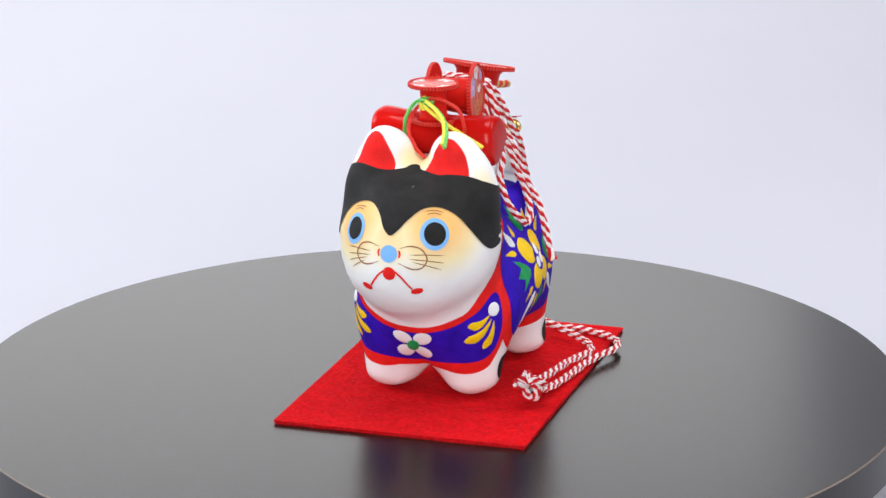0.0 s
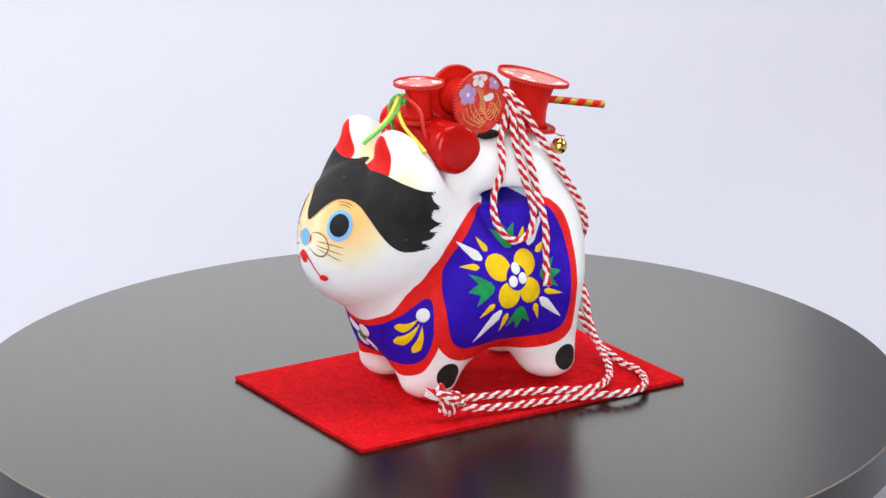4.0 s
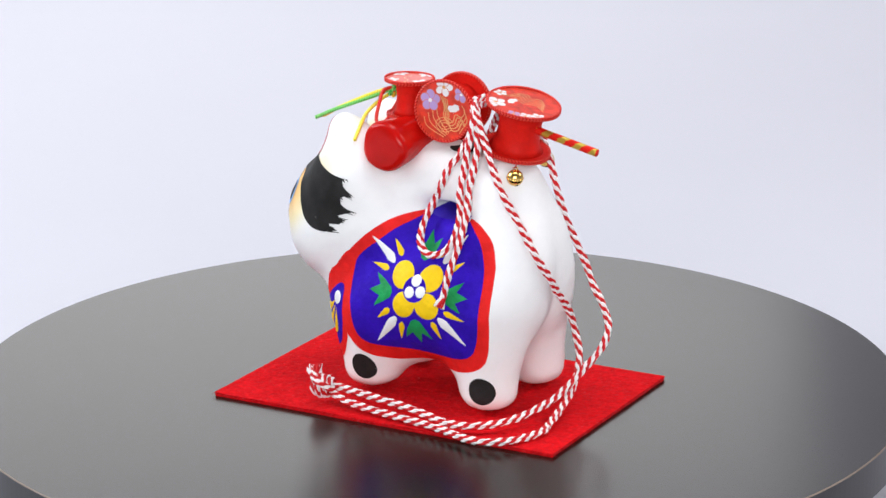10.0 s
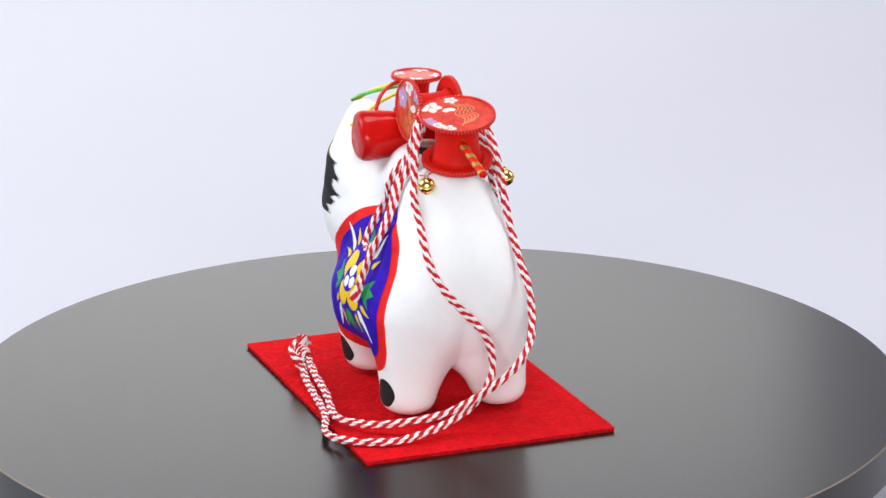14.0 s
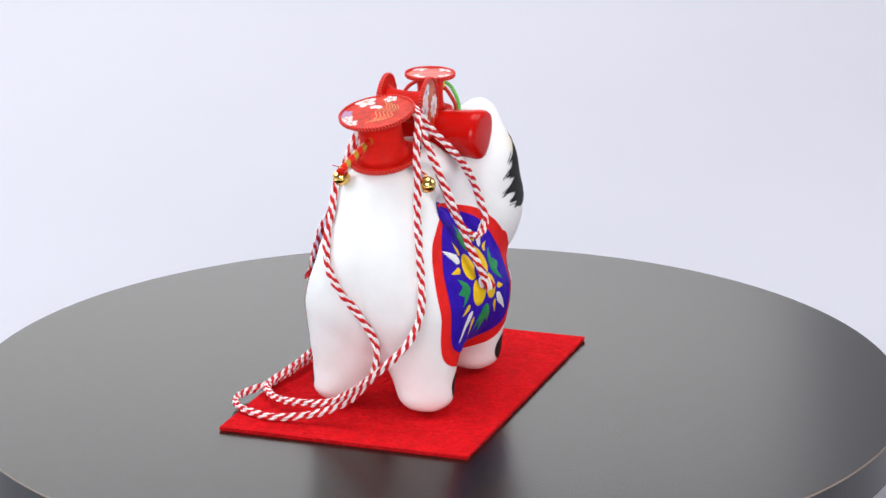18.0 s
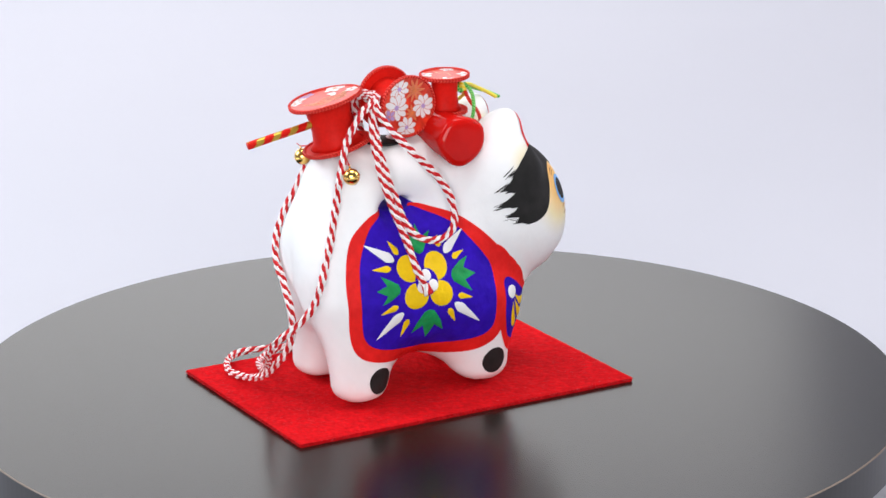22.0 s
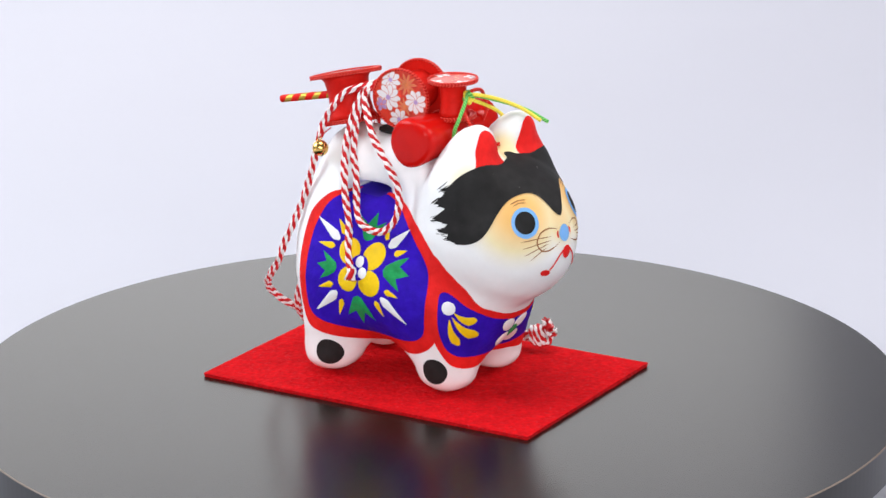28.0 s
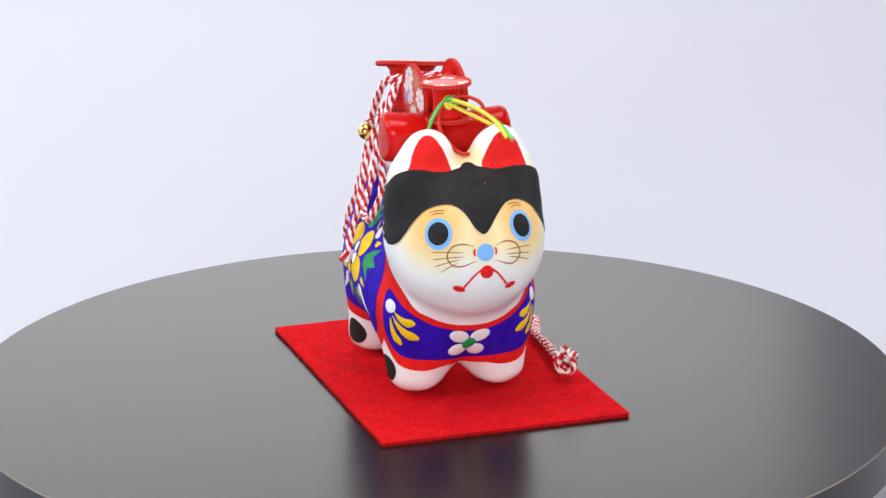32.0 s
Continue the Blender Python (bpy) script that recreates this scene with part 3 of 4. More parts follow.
RIGHT_FLOWER = (
    (18.8, 62.4),
    [((14.3, 10.5), (28.6, 19.3), 4.6, 1), ((-12.6, 10.3), (-23.5, 20.3), 4.6, 1), ((12.3, -13.3), (26, -25.2), 4.8, 1), ((-13.6, -11.8), (-27.7, -23.3), 4.6, 1),
     ((11.6, 13), (16.6, 20), 3.2, 0), ((16.4, 7.3), (26.2, 7.9), 3.2, 0), ((14.9, -9.9), (23.8, -13), 3.2, 0), ((9.7, -16.8), (13.1, -25.7), 3.2, 0),
     ((-10.6, -14), (-14.6, -21.4), 3.2, 0), ((-15.6, -8.5), (-23.4, -10.6), 3.0, 0), ((-16.3, 7.6), (-23, 10.3), 3.0, 0), ((-10.4, 13.2), (-10.8, 18.4), 3.0, 0)],
    [((-0.6, -13.0), (-0.01, -1), 1.18), ((-13.3, 0.6), (-1, -0.06), 1.08), ((0.2, 11.4), (-0.1, 1), 1.0), ((13.2, -2.1), (1, 0.0), 0.95)],
    [(7.6, 6.2), (-6.4, 5.7), (5.7, -6.2), (-6.9, -6.3)],
    [(-0.2, 2.5), (2.7, -2.5), (-2.9, -2.0)])


def blanket(side, red, blue, flower):
    """The painted blanket on one flank: red border, blue field, flower, dabs and leaves."""
    cloth = paint("blanket", side, loop(red, 1.2), RED_PAINT, 0.15, dog, "painted blanket with a broad red border", 1.0)
    paint("blue_field", side, loop(blue, 1.2), BLUE_PAINT, 0.38, cloth, "deep ultramarine painted field", 1.0)
    centre, dabs, leaves, petals, seeds = flower
    c = np.array(centre)
    for a, b, w, white in dabs:
        paint("dab", side, drop(c + np.array(a), c + np.array(b), w), WHITE_PAINT if white else YELLOW_PAINT, 0.50, cloth, "white painted dab" if white else "yellow painted dab", 0.9, 0.3)
    for base, way, size in leaves:
        paint("painted_leaf", side, fine(leaf(c + np.array(base), way, size)), GREEN_PAINT, 0.50, cloth, "green painted three-pointed leaf", 1.1, 0.22)
    for p in petals:
        q = c + np.array(p)
        a = math.atan2(p[1], p[0])
        paint("petal", side, oval(q[0], q[1], 6.2, 5.7, a), YELLOW_PAINT, 0.50, cloth, "thick yellow painted petal", 0.9, 0.32)
    paint("flower_heart", side, oval(c[0], c[1] - 0.1, 5.6, 5.6), BLUE_PAINT, 1.0, cloth, "small blue painted flower heart")
    for p in seeds:
        q = c + np.array(p)
        paint("seed", side, oval(q[0], q[1], 2.4, 2.5, n=20), WHITE_PAINT, 1.08, cloth, "white painted dot", 0.8, 0.4)


blanket("left", SIDE_RED, SIDE_BLUE, LEFT_FLOWER)
blanket("right", RIGHT_RED, RIGHT_BLUE, RIGHT_FLOWER)

# chest bib
def round_chest(y, z):
    """Where a point of the left flank lies round the chest."""
    x = skin.ray_cast(Vector((100, y, z)), Vector((-1, 0, 0)), 220)[0].x
    return math.degrees(math.atan2(x - AXIS_AT[0], AXIS_AT[1] - y)), z


half = [(0, 42.4), (10, 43.4), (18.5, 46.4), (26.2, 50.3)] + [round_chest(y, z) for y, z in CREASE] + [round_chest(-19.5, 66), (49.5, 55), (48.8, 48), (48.5, 40), (47.1, 32.3), (44.2, 27), (39.5, 21), (34.7, 18.5),
        (27.7, 17.2), (21, 17.2), (13, 18.4), (5, 18.2)]
bib = paint("bib", "chest", loop(half + [(0, 18)] + [(-a, b) for a, b in reversed(half[1:])], 1.2), RED_PAINT, 0.19, dog, "painted bib with a red border")
half = [(7, 39.7), (17.6, 42.4), (25.3, 46), (32, 50), (37.2, 54.5), (41.2, 56.7), (44.2, 54.9), (45.5, 47.7), (45.3, 39.4), (43, 32), (39.8, 27.4), (35.2, 24.7), (28.9, 23.6), (21.7, 23.2), (12, 22.8)]
paint("blue_field", "chest", loop([(0, 39.2)] + half + [(0, 22.2)] + [(-a, b) for a, b in reversed(half)], 1.2), BLUE_PAINT, 0.33, bib, "deep ultramarine painted field")
for u, v, a in ((-5.6, 36.2, -0.3), (4.6, 36.2, 0.3), (-6.0, 28.5, 0.3), (3.8, 28.2, -0.3)):
    paint("petal", "chest", oval(u, v, 4.9, 3.3, a), WHITE_PAINT, 0.47, bib, "white painted petal", 0.9, 0.4)
paint("flower_heart", "chest", oval(-0.6, 32.3, 3.6, 2.7, 0.5), GREEN_PAINT, 0.92, bib, "green painted flower heart", 0.9, 0.3)
for s in (1, -1):
    paint("seed", "chest", oval(40.2 * s, 49.2, 3.3, 3.2), WHITE_PAINT, 0.50, bib, "white painted dot", 0.8, 0.4)
    for a, b, w, bend in (((26.5, 42.3), (38.0, 47.2), 4.6, -1.6), ((25.0, 34.6), (38.8, 45.2), 5.0, -2.2), ((34.6, 30.4), (40.0, 44.2), 4.4, -1.6)):
        paint("feather", "chest", drop((a[0] * s, a[1]), (b[0] * s, b[1]), w, bend * s), YELLOW_PAINT, 0.47, bib, "yellow painted feather dab", 0.9, 0.35)

# black toe pads
for side, y, z in (("left", -15.0, 17.0), ("left", 49.8, 15.4), ("right", 40.9, 15.4), ("right", -19.9, 16.0)):
    paint("toe_spot", side, oval(y, z, 6.2, 6.6, 0.4), BLACK_PAINT, 0.2, dog, "round black painted spot")

# ears
for shape in ([(-8.0, 108.5), (-7.7, 116.5), (-9.5, 122.5), (-12, 127.5), (-14.8, 131.6), (-17.6, 132.9), (-20.4, 132), (-22.8, 129.2), (-25, 124.5), (-26.5, 120), (-28.6, 115.5), (-30.4, 107.0), (-17, 106.5)],
              [(6.6, 108.5), (7.2, 117.0), (9.4, 121.7), (11.4, 126.5), (14.2, 130.8), (17.5, 132.5), (20.8, 131.6), (24.4, 127.6), (27, 121.5), (28.8, 115), (30.2, 107), (18, 106.5)]):
    paint("ear_lining", "front", loop(shape, 0.7), RED_PAINT, 0.22, dog, "red painted inside of the ear", 1.2)


def teeth(points, depth, rng):
    """Dry-brush ends: fine notches along a rough line."""
    out = []
    for (a, b), (c, d) in zip(points, points[1:]):
        out.append((a, b))
        for t in (0.28, 0.62):
            out.append((a + (c - a) * (t - 0.1) + rng.uniform(-1, 0.3) * depth, b + (d - b) * (t - 0.1)))
            out.append((a + (c - a) * t + rng.uniform(0, 1) * depth, b + (d - b) * t))
    return out + [points[-1]]


rng = random.Random(5)
brow = spline([(73, -4.6), (61, -2.8), (52.6, 2), (44.6, 9.8), (36.5, 18), (29, 23.4), (21.8, 25.2), (13.8, 23.4), (7.2, 17.4), (2.6, 11.6), (-0.9, 8.8), (-4.6, 11.6),
               (-9.1, 19.2), (-14.6, 24), (-22, 25.2), (-30.5, 23.0), (-38, 16.8), (-44.4, 8.6), (-50, 2.6), (-58, -1.4), (-68, -3.2)], 1.0)
right_jag = teeth([(-68, -3.2), (-82, 0.4), (-78, 5), (-92, 6.6), (-77.5, 15), (-102, 22.3), (-76, 29.5), (-90, 38.6), (-71, 42.5), (-75, 48)], 3.0, rng)
crown = spline([(-75, 48), (-66.9, 45.4), (-54, 47.4), (-40.5, 48.0), (-28, 48.2), (-21.5, 49.8), (-14, 53.0), (-7.5, 56), (-4.5, 61), (-0.5, 63.5), (4, 61.5), (6.5, 56.2), (14, 53), (20, 50.2), (28, 47.6), (34, 46.4), (43, 45.2), (53, 45.0), (66, 47.4), (79, 54)], 1.0)
left_jag = [(-a, b) for a, b in teeth([(-79, 55), (-80, 47), (-95, 43), (-85, 36), (-87, 29), (-103, 24), (-87, 15), (-97, 11.5), (-90, 5.5), (-78, 4), (-88, -2), (-73, -4.6)], 3.0, rng)]
hair = np.concatenate([brow[:-1], fine(right_jag, 1.2)[: -max(1, int(np.linalg.norm(np.subtract(right_jag[-1], right_jag[0])) / 1.2))], crown[:-1],
                       fine(left_jag, 1.2)[: -max(1, int(np.linalg.norm(np.subtract(left_jag[-1], left_jag[0])) / 1.2))]])
paint("black_hair", "head", hair, BLACK_PAINT, 0.40, dog, "black painted forelock with dry-brushed ends", 1.8)

# stray bristle marks at the ends of the hair
for u, v in ((-82, 0.4), (-92, 6.6), (-102, 22.3), (-90, 38.6), (-75, 47.2), (95, 43), (103, 24), (97, 11.5), (88, -2)):
    for k in range(3):
        w = v + rng.uniform(-3.2, 3.2)
        reach = rng.uniform(0.97, 1.07)
        paint("bristle_mark", "head", stroke([(u * 0.86, w + rng.uniform(-1, 1)), (u * 0.93, w), (u * reach, w + rng.uniform(-0.8, 0.8))], rng.uniform(0.5, 1.0)), BLACK_PAINT, 0.36, dog, "thin black dry-brush mark", 1.5)

# face
for u, v in ((-23.2, 9.8), (20.6, 10.9)):
    eye = paint("eye", "head", oval(u, v, 7.5, 8.1), SKY_PAINT, 0.30, dog, "round painted eye with a pale blue ring", 1.8)
    paint("pupil", "head", oval(u, v, 5.6, 5.9), BLACK_PAINT, 0.42, eye, "black painted pupil", 1.8)
    paint("pupil_speck", "head", oval(u - 0.1, v + 0.2, 0.7, 0.8, n=12), BLACK_PAINT, 0.52, eye)
    for k, (w, h) in enumerate(((8.5, 12.4), (6.5, 10.8))):
        s = 1 if u > 0 else -1
        paint("brow_line", "head", stroke([(u - w * 0.7, v + h - 1.1), (u - 0.5, v + h), (u + w * 0.55, v + h - 0.8)], 0.55), BROWN_PAINT, 0.28, dog, "thin brown brush line", 1.5)
paint("nose", "head", oval(-0.8, 0.7, 3.9, 3.8), SKY_PAINT, 0.36, dog, "small round pale blue painted nose", 1.5)
for s in (1, -1):
    paint("nostril", "head", stroke([(-0.8 + 4.6 * s, 2.6), (-0.8 + 5.1 * s, 1.0), (-0.8 + 4.7 * s, -0.8)], 0.9), RED_PAINT, 0.28, dog, "small red brush mark")
    paint("muzzle_line", "head", stroke([(-0.8 + 5.0 * s, 3.5), (-0.8 + 10 * s, 4.7), (-0.8 + 15 * s, 3.3), (-0.8 + 17.4 * s, -1.0), (-0.8 + 15.2 * s, -4.8), (-0.8 + 10.8 * s, -5.4), (-0.8 + 4.4 * s, -2.9)], 0.65),
          BROWN_PAINT, 0.28, dog, "brown brushed muzzle curve", 1.5)
    for (a, b), (c, d) in (((9.6, 0.9), (26.0, 0.0)), ((9.4, -0.9), (25.4, -3.6)), ((11, -2.2), (24.2, -7.0)), ((12.5, -4.0), (20.8, -9.4))):
        if s == 1 and d < -9:
            continue
        paint("whisker", "head", stroke([(-0.8 + a * s, b), (-0.8 + (a + c) / 2 * s, (b + d) / 2 + 0.4), (-0.8 + c * s, d)], 0.42), BROWN_PAINT, 0.30, dog, "thin brown painted whisker", 1.5)
    paint("mouth_line", "head", stroke([(-0.4 + 2.6 * s, -6.8), (-0.4 + 5.6 * s, -9.6), (-0.4 + 9.8 * s, -15.2)], 0.9, taper=False), RED_PAINT, 0.28, dog, "thin red painted mouth line", 1.5)
    paint("mouth_corner", "head", oval(-0.4 + 11.9 * s, -16.2, 2.8, 1.6, 0.15 * s), RED_PAINT, 0.38, dog, "red painted mouth corner", 1.5)
paint("lip", "head", oval(-0.4, -7.8, 2.9, 2.9), RED_PAINT, 0.40, dog, "round red painted lip", 1.5)


# ---- toys tied on the back ----
def place(centre, axis, spin=0.0):
    """A pose with its z along axis, from millimetres."""
    q = Vector(axis).to_track_quat("Z", "Y").to_matrix().to_4x4()
    return Matrix.Translation(Vector(centre) * MM) @ q @ pose(0, 0, 0, 0, 0, spin)


def flat_shape(name, outline, z, mat):
    """A thin printed shape on a drum skin."""
    p = np.array(outline, float)
    c = p.mean(0)
    verts = [(x * MM, y * MM, z * MM) for x, y in p] + [(c[0] * MM, c[1] * MM, (z + 0.03) * MM)]
    n = len(p)
    return mesh_of(name, verts, [(i, (i + 1) % n, n) for i in range(n)], mat)


PRINT_RED = shader("printed_red_washi", (0.62, 0.034, 0.013), 0.45, grain=0.10, grain_size=500, stain=0.30, stain_size=220, coat=0.3, spec=0.3)
PRINT_WHITE = shader("printed_white", (0.74, 0.71, 0.72), 0.45, stain=0.05, coat=0.2)
PRINT_PINK = shader("printed_pink", (0.72, 0.22, 0.25), 0.45, stain=0.1, coat=0.2)
PRINT_LILAC = shader("printed_lilac", (0.42, 0.28, 0.56), 0.45, stain=0.15, coat=0.2)
PRINT_AMBER = shader("printed_amber", (0.66, 0.17, 0.05), 0.45, stain=0.25, stain_size=300)
PRINT_LINE = shader("printed_outline", (0.60, 0.16, 0.10), 0.45, stain=0.1)
PRINT_GOLD = shader("printed_gold", (0.70, 0.31, 0.12), 0.4, metal=0.25, stain=0.2)


def blossom(parent, x, y, r, mat, count=5, slim=0.62, heart=PRINT_PINK, z=0.4, turn=0.0, clip=99.0, label="white printed blossom"):
    """A printed flower: petals round a heart, cut off at the skin's rim."""
    verts, faces = [], []
    for k in range(count):
        a = 2 * math.pi * k / count + turn
        o = oval(x + 0.58 * r * math.cos(a), y + 0.58 * r * math.sin(a), 0.46 * r, 0.46 * r * slim, a, 14)
        d = np.sqrt((o ** 2).sum(1))
        o = o * np.minimum(1, clip / np.maximum(d, 1e-6))[:, None]
        s = len(verts)
        verts += [(p[0] * MM, p[1] * MM, (z + 0.012 * k) * MM) for p in o]
        faces.append(tuple(range(s, s + len(o))))
        mid = o.mean(0)
        o = mid + (o - mid) * (1 + 0.30 / np.maximum(np.linalg.norm(o - mid, axis=1), 0.3))[:, None]
        s = len(verts)
        verts += [(p[0] * MM, p[1] * MM, (z + 0.012 * k - 0.006) * MM) for p in o]
        faces.append(tuple(range(s, s + len(o))))
    slots = [0, 2] * count
    o = oval(x, y, 0.2 * r, 0.2 * r, 0, 12)
    d = np.sqrt((o ** 2).sum(1))
    o = o * np.minimum(1, clip / np.maximum(d, 1e-6))[:, None]
    s = len(verts)
    verts += [(p[0] * MM, p[1] * MM, (z + 0.16) * MM) for p in o]
    faces.append(tuple(range(s, s + len(o))))
    slots.append(1)
    return part("printed_blossom", mesh_of("printed_blossom", verts, faces, [mat, heart, PRINT_LINE], slots, smooth=False), parent.parent, label, parent.matrix_basis.copy())


def swirl(parent, points, z, mat, width=0.35):
    line = spline(points, 0.6)
    t = np.gradient(line, axis=0)
    t /= np.linalg.norm(t, axis=1)[:, None] + 1e-9
    n = np.stack([-t[:, 1], t[:, 0]], 1) * width / 2
    verts = [(p[0] * MM, p[1] * MM, z * MM) for q in zip(line + n, line - n) for p in q]
    faces = [(2 * i, 2 * i + 1, 2 * i + 3, 2 * i + 2) for i in range(len(line) - 1)]
    return part("printed_line", mesh_of("printed_line", verts, faces, mat, smooth=False), parent.parent, "gold printed swirl line", parent.matrix_basis.copy())


def ring(radius, z, wave=0.0):
    return [(radius * math.cos(a), radius * math.sin(a), z + wave * math.sin(2 * a)) for a in np.linspace(0, 2 * math.pi, 20, endpoint=False)]


def hand_drum(name, label, m, r_top, r_bot, r_hub, height, wave=0.0):
    """An hourglass hand drum: hub, two paper skins and their braided rims; its middle is the origin."""
    drum = part(name, lathe(name, [(r_hub * 1.25, -height / 2 + 0.6), (r_hub * 1.06, -height * 0.36), (r_hub * 0.98, -height * 0.12), (r_hub * 0.98, height * 0.12), (r_hub * 1.06, height * 0.36), (r_hub * 1.25, height / 2 - 0.6)],
                                 RED_PAPER, 40), dog, label, m)
    skins = []
    for r, s in ((r_top, 1), (r_bot, -1)):
        face = part("drum_skin", lathe("drum_skin", [(r - 0.3, -0.55), (r + 0.1, -0.2), (r + 0.1, 0.15), (r - 0.5, 0.3)], [RED_PAPER, PRINT_RED], 44, slots=[0, 0, 1], smooth=False), drum,
                    "red patterned washi drum skin", pose(0, 0, s * height / 2 * MM, 0 if s > 0 else 180))
        for k in (-1, 1):
            # bead highlights and the shade in their gaps are coloured in as two reds
            part("rim_braid", rope("rim_braid", [(x, y, z + s * height / 2 + 0.5 * k) for x, y, z in ring(r, 0.0, wave)], 0.64, [RED_LIGHT, RED_GAP_SHADE], strands=2, pitch=1.55, step=0.2, sides=5, closed=True, hand=k), drum, "red braided rim cord")
        skins.append(face)
    return drum, skins


front_drum, skins = hand_drum("hand_drum", "small red paper hourglass hand drum", place((-0.8, -10.4, 141.7), (-0.01, 0.02, 1)), 11.5, 10.2, 6.2, 17.2)
for x, y, r in ((-7.5, -6.5, 4.6), (7.0, -7.6, 4.2), (8.0, 5.5, 4.0), (-4.5, 8.2, 3.6)):
    blossom(skins[0], x, y, r, PRINT_WHITE, clip=11.8)
swirl(skins[0], [(-9, 2), (-4, 0.5), (0, 2.5), (4, -0.5)], 0.36, PRINT_GOLD)
blossom(skins[1], 3, 2, 5, PRINT_WHITE, clip=9.8)

side_drum, skins = hand_drum("hand_drum", "red paper hourglass hand drum lying on its side", place((0.5, 14.6, 140.0), (21, 2.3, 0.7)), 14.4, 14.4, 7.6, 20.6)
up = side_drum.matrix_basis.to_3x3().inverted()


def on_skin(y, z, s):
    """Skin coordinates of an offset towards the tail and upwards."""
    v = up @ Vector((0, y, z))
    return (v.x, v.y) if s > 0 else (v.x, -v.y)


q = lambda y, z: on_skin(y, z, 1)
blossom(skins[0], *q(-6.8, 4.6), 4.9, PRINT_LILAC, slim=0.95, heart=PRINT_WHITE, clip=13.4, turn=0.3, label="lilac printed blossom")
blossom(skins[0], *q(0.2, 11.4), 4.4, PRINT_WHITE, slim=0.8, clip=13.4, heart=PRINT_GOLD)
blossom(skins[0], *q(9.2, 8.6), 3.6, PRINT_LILAC, slim=0.9, clip=13.4, heart=PRINT_WHITE, label="lilac printed blossom")
part("printed_petal", flat_shape("printed_petal", [q(5.2 + 3.0 * a, 1.8 + 2.2 * b) for a, b in ((1, -0.2), (0.9, 0.7), (0.2, 0.9), (-0.2, 0.55), (-0.8, 0.5), (-1, -0.2), (-0.5, -0.9), (0.4, -0.8))], 0.42, PRINT_WHITE), skins[0].parent, "white printed petal", skins[0].matrix_basis.copy())
def inked(points):
    """Keep a printed line inside the rim."""
    p = np.array(points, float)
    return [tuple(v) for v in p * np.minimum(1, 12.9 / np.maximum(np.linalg.norm(p, axis=1), 1e-6))[:, None]]


for k in range(4):
    swirl(skins[0], inked([q(-3.4 - 2.2 * k, 2.6 - 2.0 * k), q(-3.0 - 1.9 * k, -2 - 1.8 * k), q(-0.4 - 1.3 * k, -6.6 - 1.2 * k), q(3 - 0.9 * k, -10.4 - 0.6 * k)]), 0.36 + 0.004 * k, PRINT_GOLD, 0.42)
for k in range(4):
    swirl(skins[0], inked([q(-1.6 + 1.1 * k, 7.5 - 0.5 * k), q(0.4 + 0.8 * k, 2.2 - k), q(0.2 + 0.9 * k, -2.2 - k), q(2.2 + 0.8 * k, -5.2 - 1.2 * k), q(5.0 + 0.9 * k, -4.4 - 1.3 * k), q(6.2 + k, -1.2 - 1.3 * k), q(9.5 + k, -2.4 - 1.5 * k)]), 0.38 + 0.004 * k, PRINT_GOLD, 0.5)
for k in range(3):
    swirl(skins[0], inked([q(0.8 + (1.6 + 1.5 * k) * math.cos(a), -6.4 + (1.0 + 1.2 * k) * math.sin(a)) for a in np.linspace(0.4, 5.6, 9)]), 0.40 + 0.004 * k, PRINT_GOLD, 0.4)
for k in range(3):
    swirl(skins[0], inked([q(9.5 + k, 3.5 - 2 * k), q(11.0 + 0.6 * k, 0.5 - 2.2 * k), q(9.2 + 0.4 * k, -2.8 - 2.2 * k), q(7.4 + 0.5 * k, -7.0 - 1.4 * k)]), 0.43 + 0.004 * k, PRINT_GOLD, 0.4)
q = lambda y, z: on_skin(y, z, -1)
for y, z, r, n in ((6.6, 0.2, 6.2, 9), (-8.2, -0.8, 5.6, 9), (5.2, 9.0, 5.2, 8), (1.0, -10.0, 5.0, 8)):
    blossom(skins[1], *q(y, z), r, PRINT_WHITE, count=n, slim=0.56, clip=13.4, heart=PRINT_LILAC, turn=y, label="white printed daisy")
blossom(skins[1], *q(10.5, -3.5), 3.2, PRINT_LILAC, clip=13.4, label="lilac printed blossom")
blossom(skins[1], *q(-3.4, 7.4), 5.2, PRINT_AMBER, count=10, slim=0.20, clip=13.2, heart=PRINT_AMBER, z=0.36, label="gold printed daisy")
blossom(skins[1], *q(-2.2, -3.6), 4.2, PRINT_AMBER, count=9, slim=0.20, clip=13.2, heart=PRINT_AMBER, z=0.36, label="gold printed daisy")

rear_drum, skins = hand_drum("hand_drum", "large red paper hourglass hand drum on the rump", place((-1.6, 49.4, 134.7), (0.075, 0.235, 1)), 17.1, 15.9, 10.2, 22.8, wave=0.25)
up = rear_drum.matrix_basis.to_3x3().inverted()


def on_top(x, y):
    """Skin coordinates of an offset to the dog's left and towards the tail."""
    v = up @ Vector((x, y, 0))
    return v.x, v.y


for x, y, r, m in ((9.4, -9.8, 5.0, PRINT_WHITE), (14.6, 3.2, 3.6, PRINT_LILAC), (12.0, 8.4, 3.4, PRINT_WHITE), (8.0, 12.6, 3.4, PRINT_WHITE), (-1.5, -14.0, 3.2, PRINT_WHITE)):
    blossom(skins[0], *on_top(x, y), r, m, slim=0.8, clip=16.4, heart=PRINT_GOLD)
